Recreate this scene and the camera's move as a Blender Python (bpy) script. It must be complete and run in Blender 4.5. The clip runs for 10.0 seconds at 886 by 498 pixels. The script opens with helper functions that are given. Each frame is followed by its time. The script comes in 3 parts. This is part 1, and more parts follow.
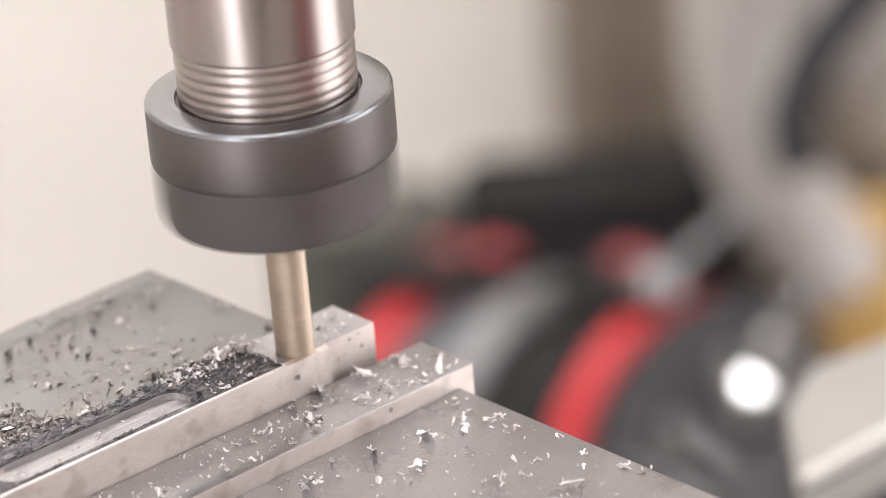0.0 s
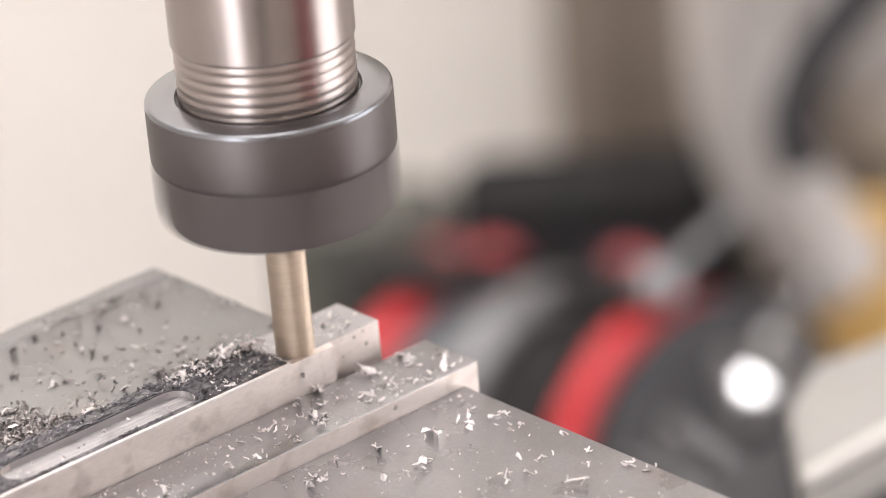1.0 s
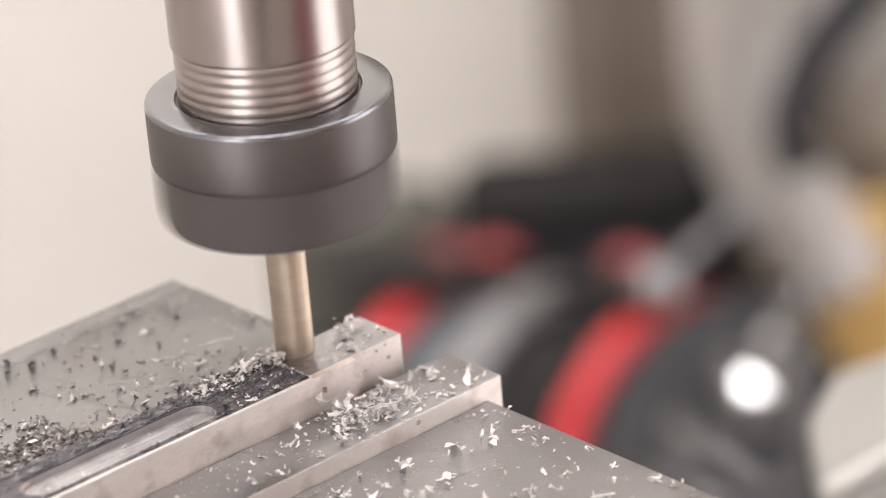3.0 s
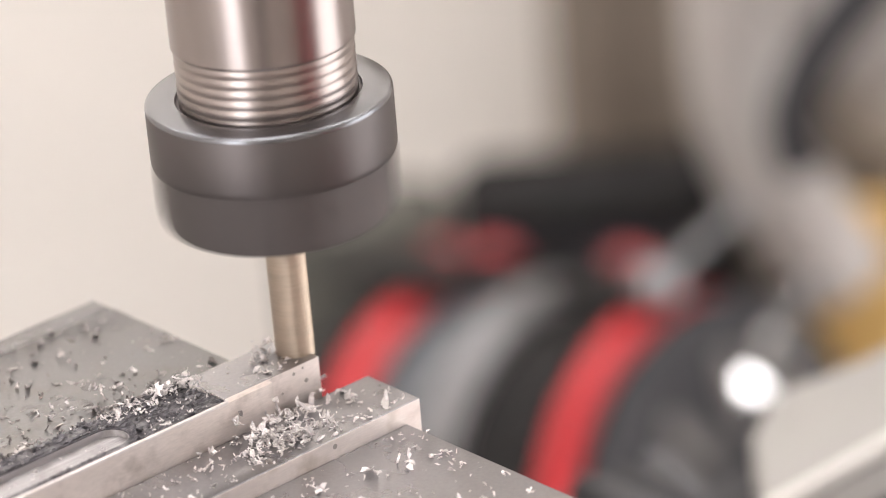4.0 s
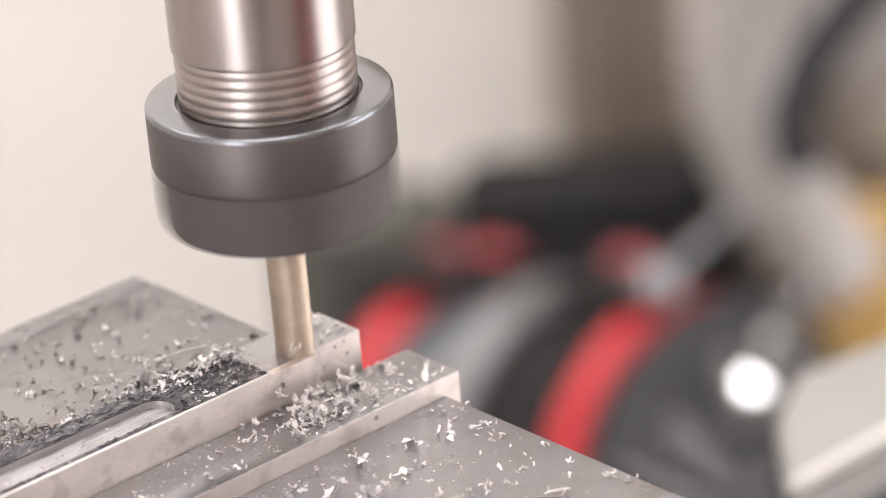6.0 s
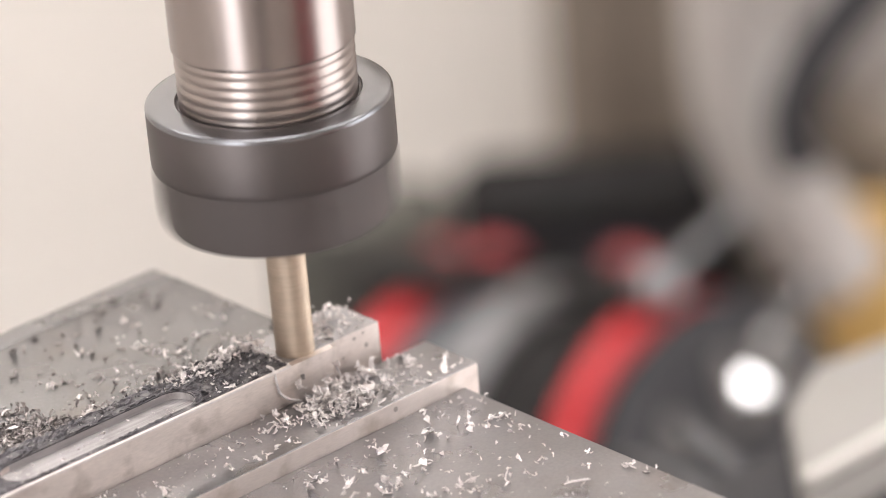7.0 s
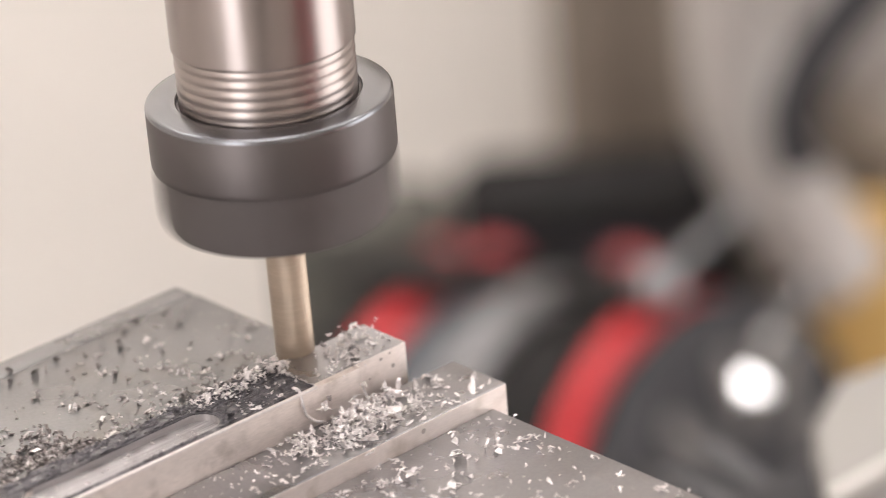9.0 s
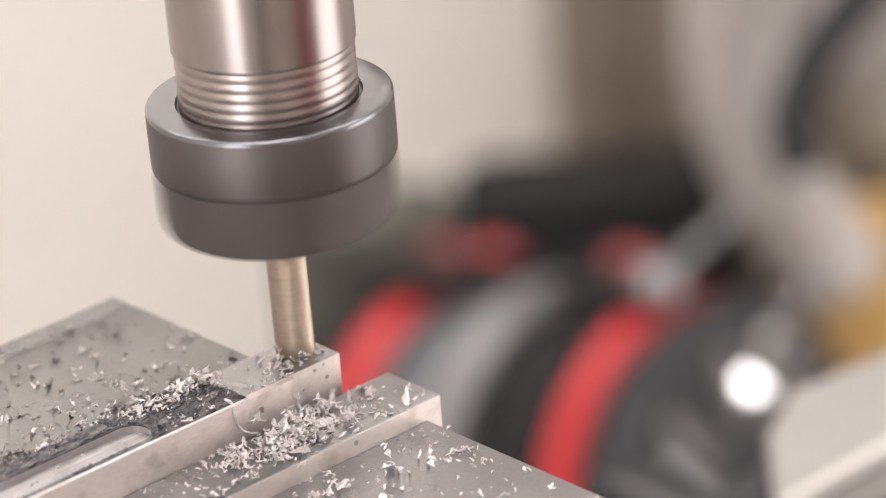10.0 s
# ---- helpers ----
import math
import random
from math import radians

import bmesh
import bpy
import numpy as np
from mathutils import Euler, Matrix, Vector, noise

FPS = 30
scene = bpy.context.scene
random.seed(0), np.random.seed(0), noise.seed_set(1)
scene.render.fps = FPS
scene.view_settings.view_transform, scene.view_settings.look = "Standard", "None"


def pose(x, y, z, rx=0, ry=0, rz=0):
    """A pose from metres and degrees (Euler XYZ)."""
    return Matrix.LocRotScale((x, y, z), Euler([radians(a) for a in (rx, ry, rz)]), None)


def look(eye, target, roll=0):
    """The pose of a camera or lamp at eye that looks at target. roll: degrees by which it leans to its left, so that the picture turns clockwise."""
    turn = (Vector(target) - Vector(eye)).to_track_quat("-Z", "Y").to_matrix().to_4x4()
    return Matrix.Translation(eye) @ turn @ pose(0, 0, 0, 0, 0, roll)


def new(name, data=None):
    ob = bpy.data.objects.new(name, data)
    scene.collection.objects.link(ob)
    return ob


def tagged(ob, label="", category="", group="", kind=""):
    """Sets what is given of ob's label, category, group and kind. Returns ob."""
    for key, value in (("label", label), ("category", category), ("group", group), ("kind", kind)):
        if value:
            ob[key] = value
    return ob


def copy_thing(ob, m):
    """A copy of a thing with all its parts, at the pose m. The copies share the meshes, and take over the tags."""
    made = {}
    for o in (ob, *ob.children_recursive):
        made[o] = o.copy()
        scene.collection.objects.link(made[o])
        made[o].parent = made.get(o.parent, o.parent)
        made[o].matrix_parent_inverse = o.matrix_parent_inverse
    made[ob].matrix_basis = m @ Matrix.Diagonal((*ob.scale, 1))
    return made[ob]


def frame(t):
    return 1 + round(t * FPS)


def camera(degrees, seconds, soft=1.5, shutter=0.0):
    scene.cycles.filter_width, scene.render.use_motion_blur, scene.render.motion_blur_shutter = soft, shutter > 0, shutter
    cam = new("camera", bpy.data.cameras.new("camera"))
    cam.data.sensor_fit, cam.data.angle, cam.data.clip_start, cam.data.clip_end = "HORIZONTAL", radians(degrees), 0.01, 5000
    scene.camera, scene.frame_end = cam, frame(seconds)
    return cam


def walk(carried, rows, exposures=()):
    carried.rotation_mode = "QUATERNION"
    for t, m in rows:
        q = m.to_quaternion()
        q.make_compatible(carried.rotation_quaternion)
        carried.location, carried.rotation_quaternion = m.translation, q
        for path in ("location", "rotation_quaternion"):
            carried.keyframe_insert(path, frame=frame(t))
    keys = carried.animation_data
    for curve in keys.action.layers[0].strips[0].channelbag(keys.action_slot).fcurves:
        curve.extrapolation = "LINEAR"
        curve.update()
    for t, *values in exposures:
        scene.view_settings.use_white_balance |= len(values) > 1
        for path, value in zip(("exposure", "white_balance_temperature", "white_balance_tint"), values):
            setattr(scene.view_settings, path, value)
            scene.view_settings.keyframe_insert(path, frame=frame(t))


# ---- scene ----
# ---------- camera: a long macro lens on a tripod, standing still ----------
cam = camera(14.886, 10.0, soft=1.0, shutter=0.75)
cam.data.dof.use_dof = True
cam.data.dof.focus_distance = 0.683
cam.data.dof.aperture_fstop = 7.6
cam.data.dof.aperture_blades = 0
EYE = pose(0.03222, -0.63197, 0.30856, 90 - 24.3916, 0, 0) @ pose(0, 0, 0, 0, 0, -4.7103)
walk(cam, [(0, EYE), (10.0, EYE)], exposures=[(0, 0.16, 6450, 12.1), (1.5, 0.18, 6450, 12.1), (2.5, 0.08, 6550, 12.1), (4.5, 0.13, 6500, 12.1), (5.5, 0.18, 6450, 12.1), (7.0, 0.08, 6550, 12.1), (9.0, 0.01, 6650, 12.7), (10.0, 0.05, 6600, 12.7)])

# ---------- world and light ----------
world = bpy.data.worlds.new("sky")
scene.world = world
world.use_nodes = True
sky = world.node_tree.nodes.new("ShaderNodeTexSky")
sky.sky_type, sky.sun_disc = "NISHITA", False
sky.sun_elevation, sky.sun_rotation = radians(35), radians(250)
world.node_tree.links.new(sky.outputs[0], world.node_tree.nodes["Background"].inputs[0])
world.node_tree.nodes["Background"].inputs[1].default_value = 0.1


def window_light(name, m, w, h, power, colour):
    data = bpy.data.lights.new(name, "AREA")
    data.shape, data.size, data.size_y, data.energy, data.color = "RECTANGLE", w, h, power, colour
    ob = new(name, data)
    ob.matrix_world = m
    return ob


# daylight in the openings: a window to the south, a glazed door to the east
window_light("window_light", look((-1.275, -1.96, 0.08), (-1.275, 0.0, 0.08)), 0.85, 2.0, 30, (1.0, 0.985, 0.98))
window_light("door_light", look((2.06, 0.05, -0.15), (0.0, 0.05, -0.15)), 1.2, 2.0, 28, (1.0, 0.975, 0.95))


# ---------- materials ----------
def mat(name, colour, rough=0.5, metal=0.0, grain=0.0, scale=200.0, fine=1200.0, bump=0.0, rough_var=0.1, stretch=(1, 1, 1), island=0.0, spec=0.5, dirt=None, dirt_scale=60.0, dirt_amount=0.0):
    m = bpy.data.materials.new(name)
    m.use_nodes = True
    nt = m.node_tree
    n, l = nt.nodes, nt.links
    b = n["Principled BSDF"]
    b.inputs["Metallic"].default_value = metal
    b.inputs["Specular IOR Level"].default_value = spec
    co = n.new("ShaderNodeTexCoord")
    mp = n.new("ShaderNodeMapping")
    mp.inputs["Scale"].default_value = stretch
    l.new(co.outputs["Object"], mp.inputs["Vector"])
    big, small = n.new("ShaderNodeTexNoise"), n.new("ShaderNodeTexNoise")
    big.inputs["Scale"].default_value, small.inputs["Scale"].default_value = scale, fine
    big.inputs["Detail"].default_value, small.inputs["Detail"].default_value = 4, 3
    l.new(mp.outputs[0], big.inputs["Vector"])
    l.new(mp.outputs[0], small.inputs["Vector"])
    mix = n.new("ShaderNodeMath")
    mix.operation = "ADD"
    l.new(big.outputs[0], mix.inputs[0])
    l.new(small.outputs[0], mix.inputs[1])
    val = n.new("ShaderNodeMapRange")
    val.inputs["From Min"].default_value, val.inputs["From Max"].default_value = 0.6, 1.4
    val.inputs["To Min"].default_value, val.inputs["To Max"].default_value = 1 - grain, 1 + grain
    l.new(mix.outputs[0], val.inputs["Value"])
    col = n.new("ShaderNodeMix")
    col.data_type, col.blend_type = "RGBA", "MULTIPLY"
    col.inputs["Factor"].default_value = 1.0
    col.inputs[6].default_value = (*colour, 1)
    l.new(val.outputs[0], col.inputs[7])
    out = col.outputs[2]
    if island:
        g = n.new("ShaderNodeNewGeometry")
        r = n.new("ShaderNodeMapRange")
        r.inputs["To Min"].default_value, r.inputs["To Max"].default_value = 1 - island, 1.0
        l.new(g.outputs["Random Per Island"], r.inputs["Value"])
        c2 = n.new("ShaderNodeMix")
        c2.data_type, c2.blend_type = "RGBA", "MULTIPLY"
        c2.inputs["Factor"].default_value = 1.0
        l.new(out, c2.inputs[6])
        l.new(r.outputs[0], c2.inputs[7])
        out = c2.outputs[2]
    if dirt:
        dn = n.new("ShaderNodeTexNoise")
        dn.inputs["Scale"].default_value, dn.inputs["Detail"].default_value = dirt_scale, 6
        l.new(co.outputs["Object"], dn.inputs["Vector"])
        dr = n.new("ShaderNodeMapRange")
        dr.inputs["From Min"].default_value, dr.inputs["From Max"].default_value = 0.52, 0.72
        dr.inputs["To Max"].default_value = dirt_amount
        l.new(dn.outputs[0], dr.inputs["Value"])
        c3 = n.new("ShaderNodeMix")
        c3.data_type = "RGBA"
        c3.inputs[7].default_value = (*dirt, 1)
        l.new(dr.outputs[0], c3.inputs["Factor"])
        l.new(out, c3.inputs[6])
        out = c3.outputs[2]
    l.new(out, b.inputs["Base Color"])
    rr = n.new("ShaderNodeMapRange")
    rr.inputs["From Min"].default_value, rr.inputs["From Max"].default_value = 0.3, 0.7
    rr.inputs["To Min"].default_value, rr.inputs["To Max"].default_value = max(rough - rough_var, 0.02), min(rough + rough_var, 1)
    l.new(big.outputs[0], rr.inputs["Value"])
    l.new(rr.outputs[0], b.inputs["Roughness"])
    if bump:
        bp = n.new("ShaderNodeBump")
        bp.inputs["Strength"].default_value, bp.inputs["Distance"].default_value = bump, 0.0003
        l.new(mix.outputs[0], bp.inputs["Height"])
        l.new(bp.outputs[0], b.inputs["Normal"])
    return m


def glow(name, colour, strength):
    m = bpy.data.materials.new(name)
    m.use_nodes = True
    b = m.node_tree.nodes["Principled BSDF"]
    b.inputs["Emission Color"].default_value = (*colour, 1)
    b.inputs["Emission Strength"].default_value = strength
    return m


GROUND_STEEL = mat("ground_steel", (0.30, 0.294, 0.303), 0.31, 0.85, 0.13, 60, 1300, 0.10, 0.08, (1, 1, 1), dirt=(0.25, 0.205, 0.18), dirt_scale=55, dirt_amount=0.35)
# ground steel darkened to paint in the dimmer reflection on the fixed jaw
JAW_TOP = mat("shaded_jaw_steel", (0.215, 0.214, 0.217), 0.31, 0.85, 0.14, 50, 1300, 0.10, 0.08, (1, 1, 1), dirt=(0.20, 0.175, 0.155), dirt_scale=70, dirt_amount=0.5)
# paler than the plate's top: the light on its front is in the colour
LIT_JAW_FACE = mat("lit_jaw_face_steel", (0.74, 0.672, 0.64), 0.50, 0.8, 0.10, 120, 2500, 0.10, 0.08, (0.25, 1, 2.0), dirt=(0.33, 0.27, 0.22), dirt_scale=130, dirt_amount=0.5)
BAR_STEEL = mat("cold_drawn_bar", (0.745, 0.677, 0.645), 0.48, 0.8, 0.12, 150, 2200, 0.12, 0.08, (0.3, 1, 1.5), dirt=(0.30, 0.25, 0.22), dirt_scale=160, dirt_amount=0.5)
CUT_STEEL = mat("milled_steel", (0.50, 0.48, 0.485), 0.40, 0.75, 0.22, 220, 900, 0.35, 0.10, (0.12, 3.5, 1))
# lighter than the milled steel: edge highlight put into the colour; also the burr
EDGE_STEEL = mat("bright_edge_steel", (0.74, 0.70, 0.69), 0.45, 0.8, 0.12, 300, 1500, 0.10, 0.08)
SLOT_STEEL = mat("slot_floor_steel", (0.40, 0.385, 0.39), 0.44, 0.75, 0.35, 220, 900, 0.5, 0.10, (0.07, 5.0, 1), dirt=(0.20, 0.18, 0.18), dirt_scale=190, dirt_amount=0.6)
DARK_SCALE = mat("dark_scale", (0.082, 0.077, 0.086), 0.36, 0.4, 0.6, 210, 1100, 0.8, 0.18, (0.3, 1, 1), dirt=(0.30, 0.29, 0.29), dirt_scale=320, dirt_amount=0.5)
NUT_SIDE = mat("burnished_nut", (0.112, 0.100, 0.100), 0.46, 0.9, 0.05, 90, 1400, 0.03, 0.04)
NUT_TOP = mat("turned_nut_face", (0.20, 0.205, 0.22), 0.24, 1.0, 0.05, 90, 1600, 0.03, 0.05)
SPINDLE = mat("polished_spindle", (0.335, 0.295, 0.285), 0.28, 1.0, 0.05, 60, 900, 0.02, 0.03, (1, 1, 0.2))
CUTTER = mat("coated_cutter", (0.50, 0.415, 0.335), 0.46, 1.0, 0.26, 300, 1500, 0.12, 0.08)
SHANK = mat("polished_shank", (0.66, 0.585, 0.50), 0.10, 1.0, 0.05, 200, 1500, 0.0, 0.03)
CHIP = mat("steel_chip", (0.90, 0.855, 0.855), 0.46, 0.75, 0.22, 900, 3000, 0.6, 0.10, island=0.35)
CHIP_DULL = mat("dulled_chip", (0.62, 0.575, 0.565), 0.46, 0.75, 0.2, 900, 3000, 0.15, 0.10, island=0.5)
# darkest chip tone, used most in the heap along the bar
CHIP_DARK = mat("dark_chip", (0.33, 0.30, 0.298), 0.46, 0.8, 0.25, 900, 3000, 0.15, 0.10, island=0.5)
# dark tone of the thin discs that mark dents and the punch mark
DENT = mat("dent_tone", (0.34, 0.31, 0.29), 0.55, 0.6, 0.2, 300, 2000, 0.1, 0.1)
CAST = mat("cast_iron", (0.16, 0.15, 0.145), 0.5, 0.6, 0.12, 60, 700, 0.2, 0.1)
WALL = mat("cream_wall", (0.845, 0.80, 0.752), 0.8, 0.0, 0.03, 3, 60, 0.05, 0.05)
CEIL = mat("white_ceiling", (0.85, 0.83, 0.80), 0.85, 0.0, 0.02, 3, 60, 0.03, 0.05)
FLOOR = mat("concrete_floor", (0.14, 0.135, 0.13), 0.7, 0.0, 0.12, 4, 80, 0.1, 0.1)
BROWN = mat("brown_cabinet_paint", (0.175, 0.142, 0.114), 0.55, 0.0, 0.05, 8, 120, 0.03, 0.08)
GREY_PAINT = mat("grey_machine_paint", (0.38, 0.355, 0.338), 0.45, 0.0, 0.05, 12, 200, 0.04, 0.08)
HUB_PAINT = mat("hub_paint", (0.47, 0.435, 0.39), 0.45, 0.0, 0.05, 12, 200, 0.04, 0.08)
GREY_DARK = mat("dark_grey_paint", (0.17, 0.16, 0.155), 0.5, 0.0, 0.06, 12, 200, 0.04, 0.08)
BLACK = mat("black_housing", (0.010, 0.0095, 0.010), 0.62, 0.0, 0.2, 20, 300, 0.1, 0.1, spec=0.25)
SLATE_WARM = mat("dusty_olive_grey", (0.085, 0.082, 0.070), 0.6, 0.0, 0.15, 20, 300, 0.06, 0.1)
SLATE = mat("slate_grey_plastic", (0.085, 0.093, 0.105), 0.5, 0.0, 0.12, 20, 300, 0.06, 0.1)
BELLOWS = mat("dusty_grey_rubber", (0.105, 0.105, 0.112), 0.6, 0.0, 0.2, 20, 300, 0.1, 0.1, spec=0.3)
RUBBER = mat("black_rubber", (0.036, 0.036, 0.040), 0.55, 0.0, 0.2, 20, 300, 0.1, 0.1, spec=0.25)
RED = mat("red_plastic", (0.62, 0.035, 0.045), 0.35, 0.0, 0.06, 20, 200, 0.03, 0.06)
GREY_RING = mat("grey_alloy_ring", (0.23, 0.228, 0.236), 0.38, 0.4, 0.06, 20, 200, 0.05, 0.06)
CHROME = mat("chrome", (0.80, 0.80, 0.81), 0.08, 1.0, 0.02, 40, 400, 0.0, 0.03)
DULL_RED = mat("dull_red_knob", (0.50, 0.09, 0.10), 0.5, 0.0, 0.06, 20, 200, 0.03, 0.06)
DARK_RED = mat("dark_red_enamel", (0.30, 0.03, 0.04), 0.4, 0.0, 0.06, 6, 100, 0.03, 0.06)
THREAD = mat("thread_steel", (0.37, 0.325, 0.31), 0.32, 1.0, 0.06, 60, 900, 0.03, 0.05, (1, 1, 0.2))
LEVER_STEEL = mat("dull_lever_steel", (0.27, 0.275, 0.29), 0.35, 1.0, 0.05, 40, 400, 0.02, 0.05)
OCHRE = mat("ochre_paint", (0.72, 0.47, 0.17), 0.5, 0.0, 0.06, 12, 200, 0.03, 0.08)
TRIM = mat("pale_rim_paint", (0.55, 0.535, 0.51), 0.5, 0.0, 0.05, 12, 200, 0.03, 0.08)
LIGHT_PLATE = mat("light_grey_paint", (0.275, 0.265, 0.252), 0.5, 0.0, 0.05, 12, 200, 0.03, 0.08)
BENCH = mat("dark_bench", (0.09, 0.085, 0.08), 0.6, 0.0, 0.15, 10, 120, 0.08, 0.1)
TUBE = glow("lit_diffuser", (1.0, 0.975, 0.955), 13.0)


# ---------- mesh helpers ----------
def link(name, bm, material, parent=None, label="", smooth=True):
    me = bpy.data.meshes.new(name)
    bmesh.ops.recalc_face_normals(bm, faces=bm.faces[:])
    bm.to_mesh(me)
    bm.free()
    me.materials.append(material)
    if smooth:
        for p in me.polygons:
            p.use_smooth = True
        me.set_sharp_from_angle(angle=radians(32))
    ob = new(name, me)
    if parent is not None:
        ob.parent = parent
    if label:
        ob["label"] = label
    return ob


def part(name, bm, material, parent, label="", smooth=True):
    return link(name, bm, material, parent, label, smooth)


def box(x0, x1, y0, y1, z0, z1, bevel=0.0, seg=2):
    bm = bmesh.new()
    bmesh.ops.create_cube(bm, size=1)
    for v in bm.verts:
        v.co = Vector(((x0 + x1) / 2 + v.co.x * (x1 - x0), (y0 + y1) / 2 + v.co.y * (y1 - y0), (z0 + z1) / 2 + v.co.z * (z1 - z0)))
    if bevel:
        bmesh.ops.bevel(bm, geom=bm.edges[:], offset=bevel, segments=seg, profile=0.5, affect="EDGES")
    return bm


def prism(outline, z0, z1, bevel=0.0):
    """A straight prism over a plan outline."""
    bm = bmesh.new()
    low = [bm.verts.new((x, y, z0)) for x, y in outline]
    face = bm.faces.new(low)
    top = bmesh.ops.extrude_face_region(bm, geom=[face])
    for v in top["geom"]:
        if isinstance(v, bmesh.types.BMVert):
            v.co.z = z1
    if bevel:
        edges = [e for e in bm.edges if abs(e.verts[0].co.z - z1) < 1e-7 and abs(e.verts[1].co.z - z1) < 1e-7]
        bmesh.ops.bevel(bm, geom=edges, offset=bevel, segments=2, profile=0.5, affect="EDGES")
    return bm


def lathe(profile, n=96, closed=False, sides=None):
    """Turns (radius, z) round the z axis. sides: the radius of each ring as a function of the angle."""
    bm = bmesh.new()
    rings = []
    for k, (r, z) in enumerate(profile):
        ring = []
        for i in range(n):
            a = 2 * math.pi * i / n
            q = sides(k, r, a) if sides else r
            ring.append(bm.verts.new((q * math.cos(a), q * math.sin(a), z)))
        rings.append(ring)
    pairs = list(zip(rings, rings[1:])) + ([(rings[-1], rings[0])] if closed else [])
    for lo, hi in pairs:
        for i in range(n):
            j = (i + 1) % n
            bm.faces.new((lo[i], lo[j], hi[j], hi[i]))
    if not closed:
        bm.faces.new(rings[0][::-1])
        bm.faces.new(rings[-1])
    return bm


def sweep(points, radius, n=20, steps=8):
    """A round bar bent smoothly through the points, with rounded ends."""
    pts = [Vector(p) for p in points]
    line = []
    for k in range(len(pts) - 1):
        p0, p1, p2, p3 = pts[max(k - 1, 0)], pts[k], pts[k + 1], pts[min(k + 2, len(pts) - 1)]
        for s in range(steps):
            t = s / steps
            line.append(0.5 * ((2 * p1) + (p2 - p0) * t + (2 * p0 - 5 * p1 + 4 * p2 - p3) * t * t + (3 * p1 - p0 - 3 * p2 + p3) * t ** 3))
    line.append(pts[-1])
    bm = bmesh.new()
    rings = []
    up = Vector((0.13, 0.9, 0.2)).normalized()
    for k, p in enumerate(line):
        d = (line[min(k + 1, len(line) - 1)] - line[max(k - 1, 0)]).normalized()
        a = d.cross(up).normalized()
        b = d.cross(a)
        r = radius * (0.8 if k in (0, len(line) - 1) else 1.0)
        rings.append([bm.verts.new(p + r * (math.cos(2 * math.pi * i / n) * a + math.sin(2 * math.pi * i / n) * b)) for i in range(n)])
    for lo, hi in zip(rings, rings[1:]):
        for i in range(n):
            j = (i + 1) % n
            bm.faces.new((lo[i], lo[j], hi[j], hi[i]))
    bm.faces.new(rings[0][::-1])
    bm.faces.new(rings[-1])
    return bm


def ball(centre, r, stretch=(1, 1, 1)):
    bm = bmesh.new()
    bmesh.ops.create_uvsphere(bm, u_segments=28, v_segments=18, radius=r)
    for v in bm.verts:
        v.co = Vector((v.co.x * stretch[0], v.co.y * stretch[1], v.co.z * stretch[2])) + Vector(centre)
    return bm


# ---------- the room ----------
ROOM_X0, ROOM_X1, ROOM_Y0, ROOM_Y1, Z_FLOOR, Z_CEIL = -1.80, 2.10, -2.00, 1.60, -1.20, 1.55


def structure(name, bm, material, label):
    return tagged(link(name, bm, material, None, "", False), label, name.split("_")[0], "", "structure")


def wall_with_window(name, along, a0, a1, b, thick, w0, w1, h0, h1, label):
    """A wall in four pieces round a window opening. along: 'x' or 'y'."""
    bm = bmesh.new()
    for p0, p1, z0, z1 in ((a0, w0, Z_FLOOR, Z_CEIL), (w1, a1, Z_FLOOR, Z_CEIL), (w0, w1, Z_FLOOR, h0), (w0, w1, h1, Z_CEIL)):
        lo, hi = min(b, b + thick), max(b, b + thick)
        piece = box(p0, p1, lo, hi, z0, z1) if along == "x" else box(lo, hi, p0, p1, z0, z1)
        tmp = bpy.data.meshes.new("tmp")
        piece.to_mesh(tmp)
        piece.free()
        bm.from_mesh(tmp)
        bpy.data.meshes.remove(tmp)
    return structure(name, bm, WALL, label)


structure("floor", box(ROOM_X0, ROOM_X1, ROOM_Y0, ROOM_Y1, Z_FLOOR - 0.1, Z_FLOOR), FLOOR, "grey concrete workshop floor with faint stains")
structure("ceiling", box(ROOM_X0 - 0.15, ROOM_X1 + 0.15, ROOM_Y0 - 0.15, ROOM_Y1 + 0.15, Z_CEIL, Z_CEIL + 0.1), CEIL, "plain white painted workshop ceiling above the machine")
structure("wall_north", box(ROOM_X0 - 0.15, ROOM_X1 + 0.15, ROOM_Y1, ROOM_Y1 + 0.15, Z_FLOOR - 0.1, Z_CEIL), WALL, "cream painted plaster workshop wall behind the machines")
structure("wall_west", box(ROOM_X0 - 0.15, ROOM_X0, ROOM_Y0, ROOM_Y1, Z_FLOOR - 0.1, Z_CEIL), WALL, "cream painted plaster workshop wall beside the machine")
wall_with_window("wall_south", "x", ROOM_X0 - 0.15, ROOM_X1 + 0.15, ROOM_Y0, -0.15, -1.70, -0.85, -0.95, 1.10, "cream painted workshop wall with a tall window opening")
wall_with_window("wall_east", "y", ROOM_Y0, ROOM_Y1, ROOM_X1, 0.15, -0.55, 0.65, -1.15, 0.85, "cream painted workshop wall with a glazed door opening")

# ceiling lights out of view, added to light the scene
lamp = tagged(new("ceiling_fill_light"), "unseen white ceiling light with a lit opal diffuser, added as fill", "light")
part("frame", box(-0.64, 0.64, -0.17, 0.17, 0.022, 0.06, 0.004), GREY_PAINT, lamp)
part("diffuser", box(-0.62, 0.62, -0.15, 0.15, 0.0, 0.0215, 0.006), TUBE, lamp)
